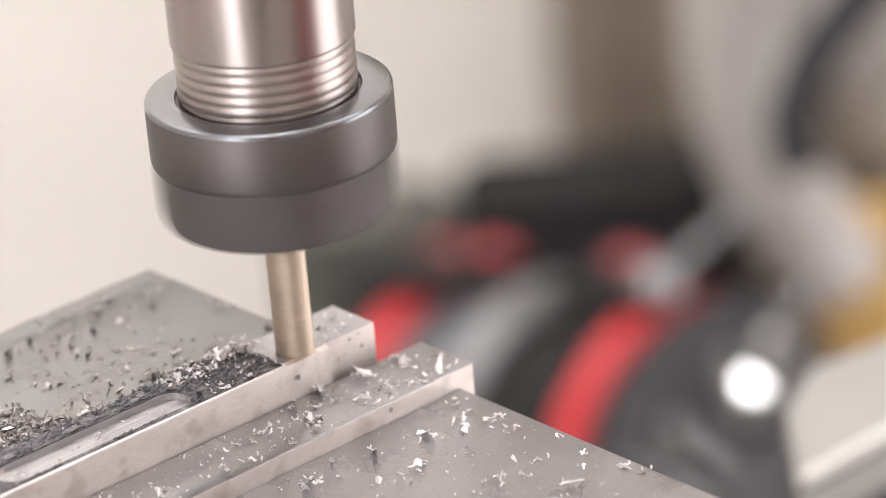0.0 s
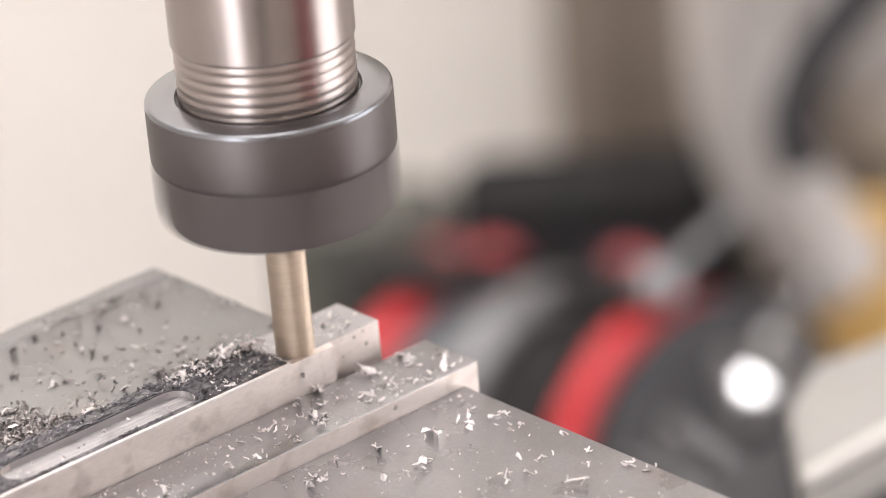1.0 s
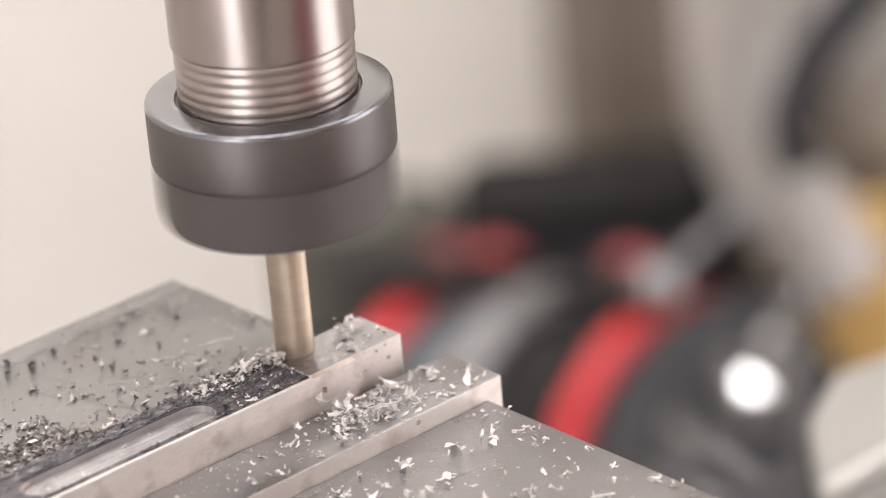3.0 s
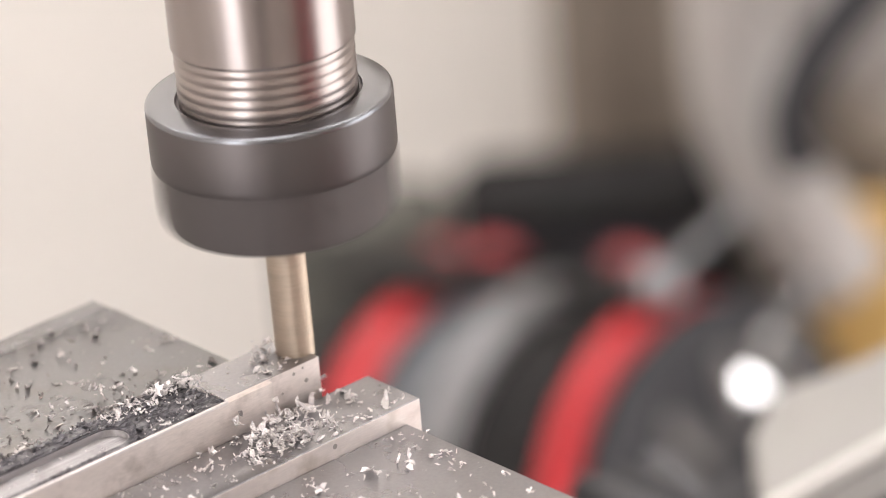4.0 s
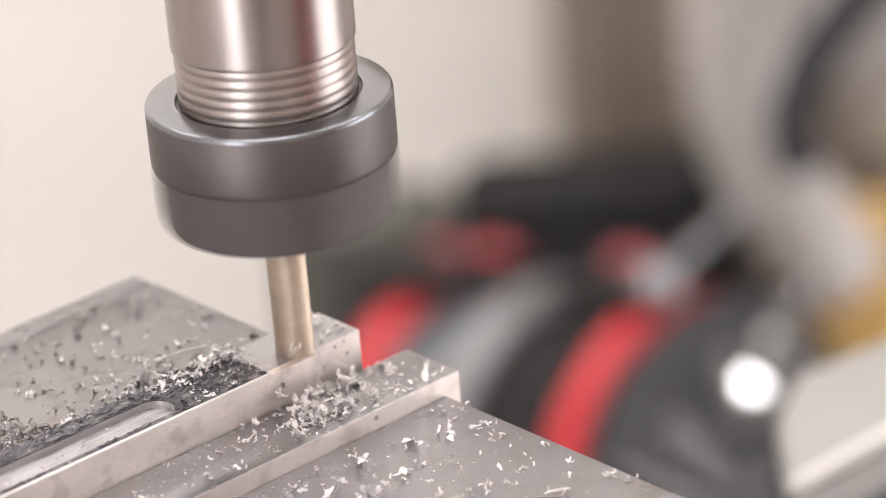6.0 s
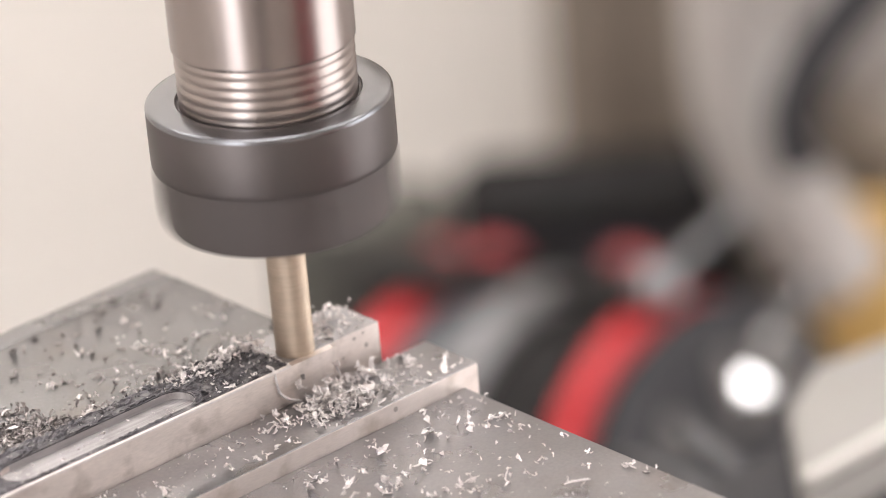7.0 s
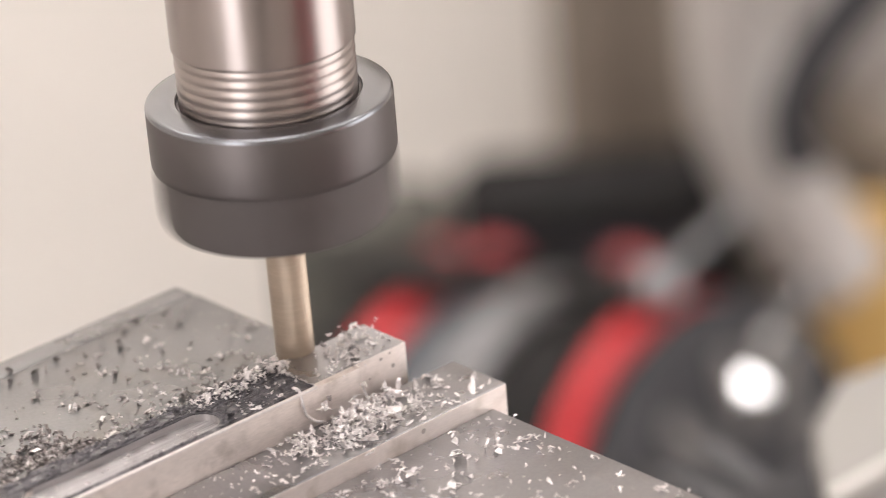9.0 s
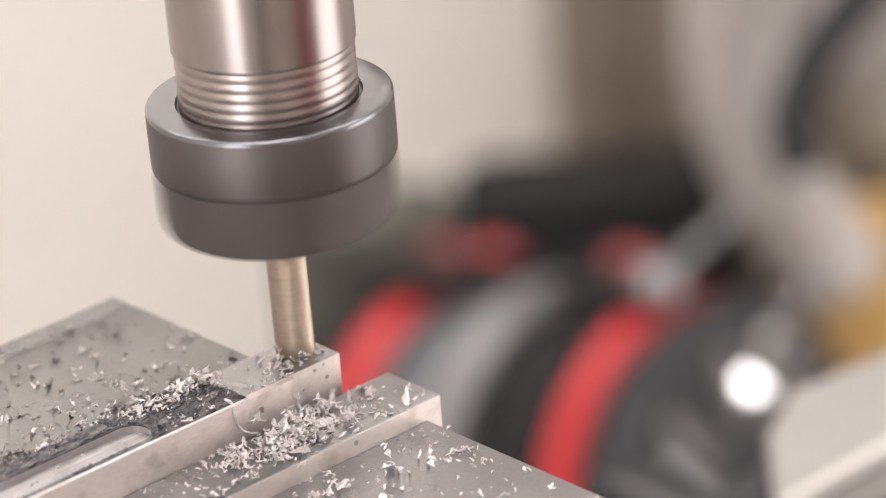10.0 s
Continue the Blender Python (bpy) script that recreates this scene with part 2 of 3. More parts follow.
lamp.matrix_world = pose(-0.2, -0.35, Z_CEIL - 0.06, 0, 0, 12)
# second one stands where the bar's edges and the lever's end mirror it
copy_thing(lamp, pose(0.70, 0.62, Z_CEIL - 0.06, 0, 0, 0))
# third one is added to brighten the left of the back wall
copy_thing(lamp, pose(-0.52, 1.05, Z_CEIL - 0.06, 0, 0, 0))

# ---------- the moving table: travel of the vise, in millimetres along its own axes ----------
TURN = 40.572
TRAVEL = [
    (0.0, 0.0, 0.0), (0.3, 0.83, 0.18), (0.5, 1.00, 0.04), (0.8, 1.15, 0.05), (1.0, 1.30, 0.0), (1.3, 1.30, -0.28), (1.5, 1.44, -1.08),
    (1.7, 1.49, -2.0), (2.0, 1.60, -4.13), (2.5, 1.84, -7.45), (2.7, 1.95, -8.4), (3.1, -1.5, -8.2), (3.5, -9.6, -4.6), (3.8, -15.1, -2.95), (3.9, -17.66, -3.1),
    (4.0, -17.97, -3.20), (4.5, -17.99, -3.23), (4.8, -17.8, -3.1), (4.9, -16.6, -3.0), (5.0, -14.07, -3.0), (5.1, -12.3, -2.4), (5.2, -11.2, -1.55),
    (5.5, -10.0, -0.86), (5.7, -7.5, -0.45), (6.2, -2.8, -0.35), (6.8, 0.35, -0.45), (7.0, 0.84, -0.55), (7.5, 0.95, -0.26), (7.6, 0.88, 3.44), (7.7, 0.82, 4.79),
    (7.8, 0.86, 2.7), (7.9, 0.90, 0.7), (8.0, 0.93, -1.5), (8.2, 1.02, -3.6), (8.3, 1.06, -5.05), (8.5, 1.28, -7.88), (8.7, 1.9, -10.3), (8.8, 1.28, -11.4),
    (8.9, -0.2, -12.2), (9.0, -2.0, -12.2), (9.2, -2.9, -9.3), (9.3, -3.3, -7.95), (9.5, -4.8, -5.8), (9.6, -6.9, -4.92), (9.7, -9.3, -4.5), (9.8, -12.2, -4.6), (9.9, -13.3, -4.9), (10.0, -14.18, -5.35)]
SEAT = Vector((0.0002, -0.0038, 0.00185))
AXIS_U = Vector((math.cos(radians(TURN)), math.sin(radians(TURN)), 0))
AXIS_V = Vector((-math.sin(radians(TURN)), math.cos(radians(TURN)), 0))


def table_at(u, v, z=0.0):
    p = (AXIS_U * u + AXIS_V * v) / 1000 + SEAT
    return pose(p.x, p.y, z + p.z, 0, 0, TURN)


MM = 0.001
Z_STRIP, Z_FLAT, Z_BACK = -8.14 * MM, -12.5 * MM, -3.0 * MM
Z_BED = -62 * MM
Z_TABLE = -92 * MM


def mbox(u0, u1, v0, v1, z0, z1, bevel=0.0, seg=2):
    return box(u0 * MM, u1 * MM, v0 * MM, v1 * MM, z0, z1, bevel * MM, seg)


vise = tagged(new("machine_vise"), "ground steel machine vise littered with metal chips", "vise")
part("bed", mbox(-190, 10, -118, 62, Z_TABLE, Z_BED, 1.5), CAST, vise)
part("movable_jaw", prism([(x * MM, y * MM) for x, y in ((-150, -118), (28.7, -118), (28.5, -17.9), (-150, -17.9))], Z_BED, Z_FLAT, 0.25 * MM), GROUND_STEEL, vise, "ground steel jaw top dusted with chips")
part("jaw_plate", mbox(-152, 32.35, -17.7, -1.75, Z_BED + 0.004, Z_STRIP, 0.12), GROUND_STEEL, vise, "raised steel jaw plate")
# thin pale sheet paints the brighter reflection onto the block's front
part("lit_plate_face", mbox(-152, 32.35, -17.86, -17.71, Z_BED + 0.004, Z_STRIP - 0.0002), LIT_JAW_FACE, vise, "paler sheet for the light on the jaw plate's front")
part("fixed_jaw", mbox(-150, 12.3, 13.4, 58.6, Z_BED, Z_BACK, 0.3), JAW_TOP, vise, "ground steel fixed jaw")
part("rear_plate", mbox(-150, 12.3, 58.85, 65.6, Z_BED, Z_BACK, 0.8), JAW_TOP, vise, "steel strip along the back of the jaw")

table = tagged(new("milling_table"), "cast iron milling table with slots under the vise", "machine table")
bm = bmesh.new()
outline = [(-0.10, -0.026), (0.10, -0.026), (0.10, 0.0)]
for c in (0.05, 0.0, -0.05):
    outline += [(c + 0.006, 0.0), (c + 0.006, -0.008), (c + 0.011, -0.008), (c + 0.011, -0.015), (c - 0.011, -0.015), (c - 0.011, -0.008), (c - 0.006, -0.008), (c - 0.006, 0.0)]
outline += [(-0.10, 0.0)]
ends = [[bm.verts.new((x, y - 0.025, Z_TABLE + z)) for y, z in outline] for x in (-0.40, 0.02)]
bm.faces.new(ends[0])
bm.faces.new(ends[1][::-1])
for i in range(len(outline)):
    j = (i + 1) % len(outline)
    bm.faces.new((ends[0][i], ends[1][i], ends[1][j], ends[0][j]))
part("slotted_top", bm, CAST, table)
part("end_tray", prism([(x * MM, y * MM) for x, y in ((207.5, 53.6), (400, 53.6), (400, 100), (300, 101), (270, 106), (246, 94))], -0.152, -0.140, 0.004), LIGHT_PLATE, table, "light grey flat tray at the table's end")
part("tray_trim", mbox(210, 400, 53.8, 58.0, -0.1395, -0.1355, 1.2), TRIM, table, "pale rim along the tray")
part("apron", mbox(15, 330, 58, 96, -0.185, -0.1525, 1.5), RUBBER, table, "dark apron that carries the tray")

# a folded way cover behind the apron, which travels with the table
bellows = tagged(new("rubber_bellows"), "dusty black folded rubber bellows beside the tray", "bellows")
pleats = random.Random(12)
for i in range(8):
    half = 24 + pleats.uniform(-3, 3)
    bm = mbox(-3.4, 3.4, -half, half, -0.020, 0.020, 2.2)
    bmesh.ops.transform(bm, matrix=pose(0.192 + 0.0102 * i, 0.136 + pleats.uniform(-0.004, 0.004), -0.194 + pleats.uniform(-0.004, 0.004), pleats.gauss(0, 3), pleats.gauss(0, 9), pleats.gauss(0, 6)), verts=bm.verts[:])
    part("pleat", bm, BELLOWS if i % 2 else RUBBER, bellows)
part("way_strip", mbox(186, 270, 112, 160, -0.226, -0.2165, 1.0), RUBBER, bellows)
base = tagged(link("pedestal", box(-0.30, 0.02, -0.10, 0.06, Z_FLOOR, Z_TABLE - 0.0245, 0.01), GREY_DARK), "dark grey cast pedestal standing on the workshop floor", "pedestal")
base.matrix_world = pose(-0.02, -0.03, 0, 0, 0, TURN)


# ---------- the workpiece ----------
def slot_outline(u0, u1, v0, v1, cu, cv, r, back_in=0.0, front_in=0.0, wave=0.0):
    """A bar top with a round-ended slot that runs out at its far end."""
    rng = random.Random(3)
    pts = [(u0, v0 + front_in)]
    n = 14
    for i in range(1, n):
        pts.append((u0 + (u1 - u0) * i / n, v0 + front_in + rng.uniform(-wave, wave) * 0.3))
    pts += [(u1, v0 + front_in)]
    for i in range(1, 6):
        pts.append((u1 + rng.uniform(-wave, wave) * 2.5 + wave * 3 * math.sin(i * 1.1), v0 + front_in + (v1 - back_in - v0 - front_in) * i / 6))
    pts += [(u1, v1 - back_in)]
    for i in range(1, 24):
        pts.append((u1 + (u0 - u1) * i / 24, v1 - back_in + rng.uniform(-wave, wave)))
    pts += [(u0, v1 - back_in), (u0, cv + r)]
    for i in range(25):
        a = math.pi / 2 - math.pi * i / 24
        pts.append((cu + r * math.cos(a), cv + r * math.sin(a)))
    pts.append((u0, cv - r))
    return [(x * MM, y * MM) for x, y in pts]


workpiece = tagged(new("workpiece"), "steel bar with milled slot and blackened top in the vise", "workpiece")
POCKET = (-29.6, 4.70, 4.1)
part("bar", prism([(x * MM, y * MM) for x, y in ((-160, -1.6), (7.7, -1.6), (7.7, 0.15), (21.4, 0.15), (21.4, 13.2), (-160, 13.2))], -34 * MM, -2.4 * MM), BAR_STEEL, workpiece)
top = [p for p in slot_outline(-160, 7.7, -1.6, 13.2, *POCKET)]
# the end of the bar is stepped back at its front
k = top.index((7.7 * MM, -1.6 * MM))
k2 = max(i for i, p in enumerate(top) if abs(p[0] - 7.7 * MM) < 1e-9)
top = top[:k + 1] + [(7.7 * MM, 0.15 * MM), (21.4 * MM, 0.15 * MM), (21.4 * MM, 13.2 * MM)] + top[k2:]
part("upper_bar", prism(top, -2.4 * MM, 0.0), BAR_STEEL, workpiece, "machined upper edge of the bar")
# milled top sheet, its dimmer reflection painted in by the darker steel
part("milled_top", mbox(-4.2, 21.3, 0.25, 13.1, -0.01 * MM, 0.03 * MM), GROUND_STEEL, workpiece, "freshly milled top of the bar, darkened as lit")
part("slot_floor", mbox(-72.2, -25.7, 0.5, 8.9, -2.4 * MM, -1.3 * MM), SLOT_STEEL, workpiece, "bright milled floor of the slot")


def slot_fill(cu, cv, r, u0=-160):
    """Plan of the solid bar beyond the slot's other round end."""
    arc = [(cu + r * math.cos(a), cv + r * math.sin(a)) for a in (-math.pi / 2 - math.pi * i / 24 for i in range(25))]
    return [(x * MM, y * MM) for x, y in [(u0, cv - r), *arc, (u0, cv + r)]]


SLOT_END = -67.9
part("bar_land", prism(slot_fill(SLOT_END, *POCKET[1:]), -2.4 * MM, -0.02 * MM), BAR_STEEL, workpiece, "solid bar beyond the slot")
part("land_skin", prism(slot_fill(SLOT_END - 0.1, *POCKET[1:]), -0.02 * MM, 0.34 * MM), DARK_SCALE, workpiece, "blackened skin beyond the slot")


def slot_wall(cu, cv, r, z0, z1, u0=-160):
    """The bright lining that the cutter left on the slot's sides and round end."""
    path = [(u0, cv + r)] + [(cu + r * math.cos(math.pi / 2 - math.pi * i / 28), cv + r * math.sin(math.pi / 2 - math.pi * i / 28)) for i in range(29)] + [(u0, cv - r)]
    inner = [(u0, cv + r - 0.12)] + [(cu + (r - 0.12) * math.cos(math.pi / 2 - math.pi * i / 28), cv + (r - 0.12) * math.sin(math.pi / 2 - math.pi * i / 28)) for i in range(29)] + [(u0, cv - r + 0.12)]
    bm = bmesh.new()
    q = [[bm.verts.new((x * MM, y * MM, z)) for x, y in line] for line, z in ((path, z0), (path, z1), (inner, z1), (inner, z0))]
    for i in range(len(path) - 1):
        for a in range(4):
            b = (a + 1) % 4
            bm.faces.new((q[a][i], q[a][i + 1], q[b][i + 1], q[b][i]))
    return bm


part("slot_wall", slot_wall(*POCKET, -1.3 * MM, 0.10 * MM, SLOT_END), CUT_STEEL, workpiece, "bright cutter-turned wall of the slot")
bm = bmesh.new()
edge = [[bm.verts.new((u * MM, v * MM, z * MM)) for v, z in ((-1.66, -0.15), (-1.66, 0.22), (-1.55, 0.38), (-1.12, 0.41), (-1.12, 0.0))] for u in [-160 + 3.9 * i for i in range(41)]]
for lo, hi in zip(edge, edge[1:]):
    for i in range(5):
        j = (i + 1) % 5
        bm.faces.new((lo[i], lo[j], hi[j], hi[i]))
bm.faces.new(edge[0])
bm.faces.new(edge[-1][::-1])
# chamfer carries a painted highlight along the bar's front
part("deburred_edge", bm, EDGE_STEEL, workpiece, "chamfer along the front edge, its highlight toned in")
part("dark_scale", prism(slot_outline(-160, -4.4, -1.6, 13.2, POCKET[0], POCKET[1], POCKET[2] + 0.05, 0.2, 0.50, 0.16), 0.0, 0.35 * MM), DARK_SCALE, workpiece, "blackened rough skin with scraped edges")



def crust(u0, u1, v0, v1, seed):
    """Torn layers of black skin: a closed uneven sheet, ridged along the bar and frayed at its borders."""
    cu, cv, r = POCKET
    n, k = int((u1 - u0) / 0.34), int((v1 - v0) / 0.30)
    bm = bmesh.new()
    grid = {}
    for i in range(n + 1):
        for j in range(k + 1):
            u, v = u0 + (u1 - u0) * i / n, v0 + (v1 - v0) * j / k
            fray = 0.7 * noise.noise(Vector((u * 0.9, v * 0.9, seed)))
            gap = math.hypot(u - min(max(u, SLOT_END), cu), v - cv)
            if abs(gap) < r + 0.25 + 0.3 * fray or u > u1 - 0.5 + fray or v < v0 + 0.25 + 0.4 * fray:
                continue
            h = 0.36 + 0.30 * noise.noise(Vector((u * 0.35, v * 1.5, seed))) + 0.34 * noise.noise(Vector((u * 1.1, v * 3.0, seed + 4)))
            layer = 0.30 if noise.noise(Vector((u * 0.16, v * 0.55, seed + 9))) > 0.08 else 0.0
            grid[i, j] = bm.verts.new((u * MM, v * MM, max(h + layer, 0.08) * MM))
    for i, j in list(grid):
        q = [grid.get(p) for p in ((i, j), (i + 1, j), (i + 1, j + 1), (i, j + 1))]
        if None not in q:
            bm.faces.new(q)
    rim = [e for e in bm.edges if len(e.link_faces) == 1]
    low = bmesh.ops.extrude_edge_only(bm, edges=rim)
    for g in low["geom"]:
        if isinstance(g, bmesh.types.BMVert):
            g.co.z = 0.02 * MM
    loose = [v for v in bm.verts if not v.link_faces]
    bmesh.ops.delete(bm, geom=loose, context="VERTS")
    return bm


def burr(u, v0, v1):
    """A thin curled lip of torn metal standing along the edge of the skin."""
    g = random.Random(41)
    bm = bmesh.new()
    rows = []
    n = 34
    for i in range(n + 1):
        v = v0 + (v1 - v0) * i / n
        h, x = 0.45 + g.uniform(0.0, 0.75) * (0.4 + i / n), u - 0.06 * (v - v0) + g.uniform(-0.25, 0.2)
        curl = g.uniform(-0.5, 0.25)
        rows.append([bm.verts.new((a * MM, (v + b) * MM, z * MM)) for a, b, z in ((x, 0, 0.0), (x + 0.3 * curl, 0, 0.6 * h), (x + curl, 0.05, h), (x + curl + 0.12, 0.05, h - 0.05), (x + 0.3 * curl + 0.16, 0, 0.55 * h), (x + 0.2, 0, 0.0))])
    for lo, hi in zip(rows, rows[1:]):
        for i in range(6):
            j = (i + 1) % 6
            bm.faces.new((lo[i], lo[j], hi[j], hi[i]))
    bm.faces.new(rows[0][::-1])
    bm.faces.new(rows[-1])
    return bm


part("burr", burr(-4.2, -1.3, 9.5), EDGE_STEEL, workpiece, "bright curled burr at the end of the skin", False)
part("torn_crust", crust(-95, -4.0, -1.0, 13.6, 2.7), DARK_SCALE, workpiece, "torn black layers of mill scale", False)

# small dents in the bar's end, a punch mark on the jaw plate and one chip stuck to the bar's side
def dent(name, parent, u, v, z, r, label):
    bm = lathe([(r, 0.0), (r * 0.8, 0.00004), (r * 0.3, 0.00002)], 14)
    bmesh.ops.transform(bm, matrix=pose(u * MM, v * MM, z * MM, 90, 0, 0), verts=bm.verts[:])
    return part(name, bm, DENT, parent, label)


for du, dz, dr in ((14.6, -1.4, 0.0004), (17.0, -0.9, 0.0003), (17.7, -4.0, 0.0005), (11.2, -4.6, 0.0003)):
    dent("dent", workpiece, du, 0.14, dz, dr, "small dark dent")
dent("punch_mark", vise, 9.27, -17.865, -9.9, 0.0006, "small round punch mark")

# ---------- spindle, collet nut and cutter ----------
spindle = tagged(new("milling_spindle"), "spinning steel spindle with collet nut and end mill", "spindle")
prof = [(17.6, 36.0), (18.15, 55.0)]
z = 55.4
while z < 70.8:
    prof += [(18.15, z), (18.17, z + 0.35), (18.15, z + 0.75), (18.10, z + 1.1), (18.06, z + 1.4), (18.07, z + 1.7), (18.12, z + 1.95)]
    z += 2.13
prof += [(18.15, z), (18.15, z + 0.2)]
part("thread", lathe([(r * MM, z * MM) for r, z in prof], 128), THREAD, spindle, "fine thread under the nut")
body_profile = [(18.0, 71.5), (18.16, 71.6), (18.3, 71.7), (18.5, 72.0), (18.55, 72.1), (18.55, 72.3), (18.55, 120.0), (18.55, 260.0)]
part("spindle_nose", lathe([(r * MM, z * MM) for r, z in body_profile], 128), SPINDLE, spindle, "polished steel spindle nose")


def hex_side(k, r, a):
    if k < 1 or k > 5:
        return r
    flat = 21.9 * MM
    s = (a + math.pi / 6) % (math.pi / 3) - math.pi / 6
    return min(r, flat / math.cos(s))


nut_profile = [(19.0, 34.1), (20.8, 33.9), (23.1, 34.2), (24.6, 35.2), (25.2, 37.0), (25.35, 46.6), (24.75, 47.2), (24.95, 47.9), (25.0, 48.6), (25.0, 59.3), (24.95, 59.4), (24.5, 59.45)]
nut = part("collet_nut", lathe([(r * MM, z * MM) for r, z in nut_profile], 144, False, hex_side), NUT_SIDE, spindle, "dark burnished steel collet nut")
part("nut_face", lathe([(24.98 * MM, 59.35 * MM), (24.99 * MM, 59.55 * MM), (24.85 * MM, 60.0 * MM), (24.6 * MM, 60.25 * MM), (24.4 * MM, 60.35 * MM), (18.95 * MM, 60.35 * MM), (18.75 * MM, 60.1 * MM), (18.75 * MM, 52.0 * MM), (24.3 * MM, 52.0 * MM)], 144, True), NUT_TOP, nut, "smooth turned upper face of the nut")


def flute(k, r, a):
    z = cutter_profile[k][1]
    turn = a - z * 0.16
    f = 0.5 + 0.5 * math.cos(6 * turn)
    return r * (1 - 0.12 * f ** 2 * min(1, (27 - z) / 3))


cutter_profile = [(3.6, 1.5), (4.14, 1.6)] + [(4.18, 2.0 + 0.7 * i) for i in range(35)] + [(4.1, 26.6), (3.9, 26.9)]
part("cutting_end", lathe([(r * MM, z * MM) for r, z in cutter_profile], 72, False, flute), CUTTER, spindle, "brass-toned fluted cutting end of the mill")
part("shank", lathe([(3.8 * MM, 26.7 * MM), (3.92 * MM, 26.9 * MM), (3.92 * MM, 40.0 * MM)], 72), SHANK, spindle, "polished brass-toned shank of the mill")


# ---------- chips ----------
def chip_into(bm, rng, m, size, fork=True):
    """One crumpled flake: a torn strip with a ridge down its middle that bends and twists, closed on all sides."""
    n = rng.choice((4, 5, 6))
    length = size * rng.uniform(0.7, 1.25)
    width = size * rng.choice((rng.uniform(0.16, 0.28), rng.uniform(0.25, 0.41), rng.uniform(0.28, 0.44)))
    curl = rng.uniform(0.3, 1.7) * rng.choice((-1, 1, 1)) if rng.random() < 0.75 else rng.uniform(1.7, 3.6)
    twist = rng.uniform(-1.7, 1.7)
    lean = rng.uniform(-0.9, 0.9)
    peak = rng.uniform(0.2, 0.8)
    ridge = rng.uniform(-0.45, 0.45)
    th = 0.00006
    rows = []
    p = Vector((-length / 2, 0, 0))
    ang = -curl / 2
    for i in range(n + 1):
        s = i / n
        w = width * max(0.16, 1 - (abs(s - peak) / max(peak, 1 - peak)) ** 1.7)
        roll = twist * (s - 0.5) + rng.gauss(0, 0.22)
        side = Vector((0.2 * rng.gauss(0, 1), math.cos(roll), math.sin(roll))).normalized()
        d = Vector((math.cos(ang), lean * math.sin(2.5 * s), math.sin(ang))).normalized()
        nrm = d.cross(side).normalized()
        left, right = rng.uniform(0.25, 1.0), rng.uniform(0.25, 1.0)
        bow = nrm * w * (ridge + rng.gauss(0, 0.12))
        line = (p + side * w * left, p + bow, p - side * w * right)
        rows.append([bm.verts.new(m @ (q + nrm * th)) for q in line] + [bm.verts.new(m @ (q - nrm * th)) for q in reversed(line)])
        p = p + d * length / n * rng.uniform(0.7, 1.3)
        ang += curl / n * rng.uniform(0.2, 1.8) + rng.gauss(0, 0.28)
    for lo, hi in zip(rows, rows[1:]):
        for i in range(6):
            j = (i + 1) % 6
            bm.faces.new((lo[i], lo[j], hi[j], hi[i]))
    for row, flip in ((rows[0], True), (rows[-1], False)):
        for q in ((row[0], row[1], row[4], row[5]), (row[1], row[2], row[3], row[4])):
            bm.faces.new(q[::-1] if flip else q)
    if fork and size > 0.0013 and rng.random() < 0.3:
        chip_into(bm, rng, m @ pose(rng.uniform(-0.3, 0.3) * length, rng.uniform(-0.2, 0.2) * length, 0.1 * width, rng.gauss(0, 20), rng.gauss(0, 20), rng.uniform(40, 140)), size * rng.uniform(0.4, 0.75), False)


def settle(rng, u, v, z, size):
    lift = size * rng.uniform(0.05, 0.22)
    return pose(u * MM, v * MM, z + lift, rng.gauss(0, 22), rng.gauss(0, 17), rng.uniform(0, 360))


def chips(name, seed, spots, material, label):
    """Chips strewn on a surface, as one mass. spots: u, v, z in the vise's axes and a size."""
    rng = random.Random(seed)
    bm = bmesh.new()
    for u, v, z, size in spots:
        chip_into(bm, rng, settle(rng, u, v, z, size * MM), size * MM)
    ob = tagged(link(name, bm, material, None, "", True), label, "metal chips", "", "stuff")
    return ob


def strew(seed, n, u0, u1, v0, v1, z, s0, s1, keep=None):
    rng = random.Random(seed)
    out = []
    while len(out) < n:
        u, v = rng.uniform(u0, u1), rng.uniform(v0, v1)
        if keep and not keep(u, v, rng):
            continue
        out.append((u, v, z, s0 + (s1 - s0) * rng.random() ** 2.0))
    return out


def heap(seed, n, u0, u1, s0, s1):
    """Chips banked up against the back of the bar, lower with distance from it."""
    g = random.Random(seed)
    out = []
    while len(out) < n:
        u = g.uniform(u0, u1)
        v = 13.4 + g.expovariate(1 / (8.0 if u < -47 else 4.0))
        if v > 36 or g.random() > (1.0 if u < -47 else 0.10 if u < -24 else 0.16) or noise.noise(Vector((u * 0.1, v * 0.15, 8.1))) < g.uniform(-0.6, 0.25):
            continue
        top = 3.3 * math.exp(-((v - 13.4) / 5.5)) * (1.0 if u < -47 else 0.5)
        out.append((u, v, Z_BACK + top * MM * g.random() ** 0.7, s0 + (s1 - s0) * g.random() ** 2))
    return out


BIG_FLAT = [(20.3, -27.6, 4.8), (13.7, -26.6, 4.2), (26.4, -29.4, 3.2), (10.9, -22.4, 4.8), (26.3, -35.0, 3.2), (30.2, -44.8, 2.6), (29.2, -64.7, 2.8), (31.0, -68.7, 2.6),
            (17.3, -62.1, 4.4), (9.9, -50.6, 3.2), (13.9, -51.7, 2.6), (2.3, -32.8, 3.8), (-3.1, -34.8, 5.4), (-8.5, -24.6, 3.2), (-13.3, -20.0, 5.4)]
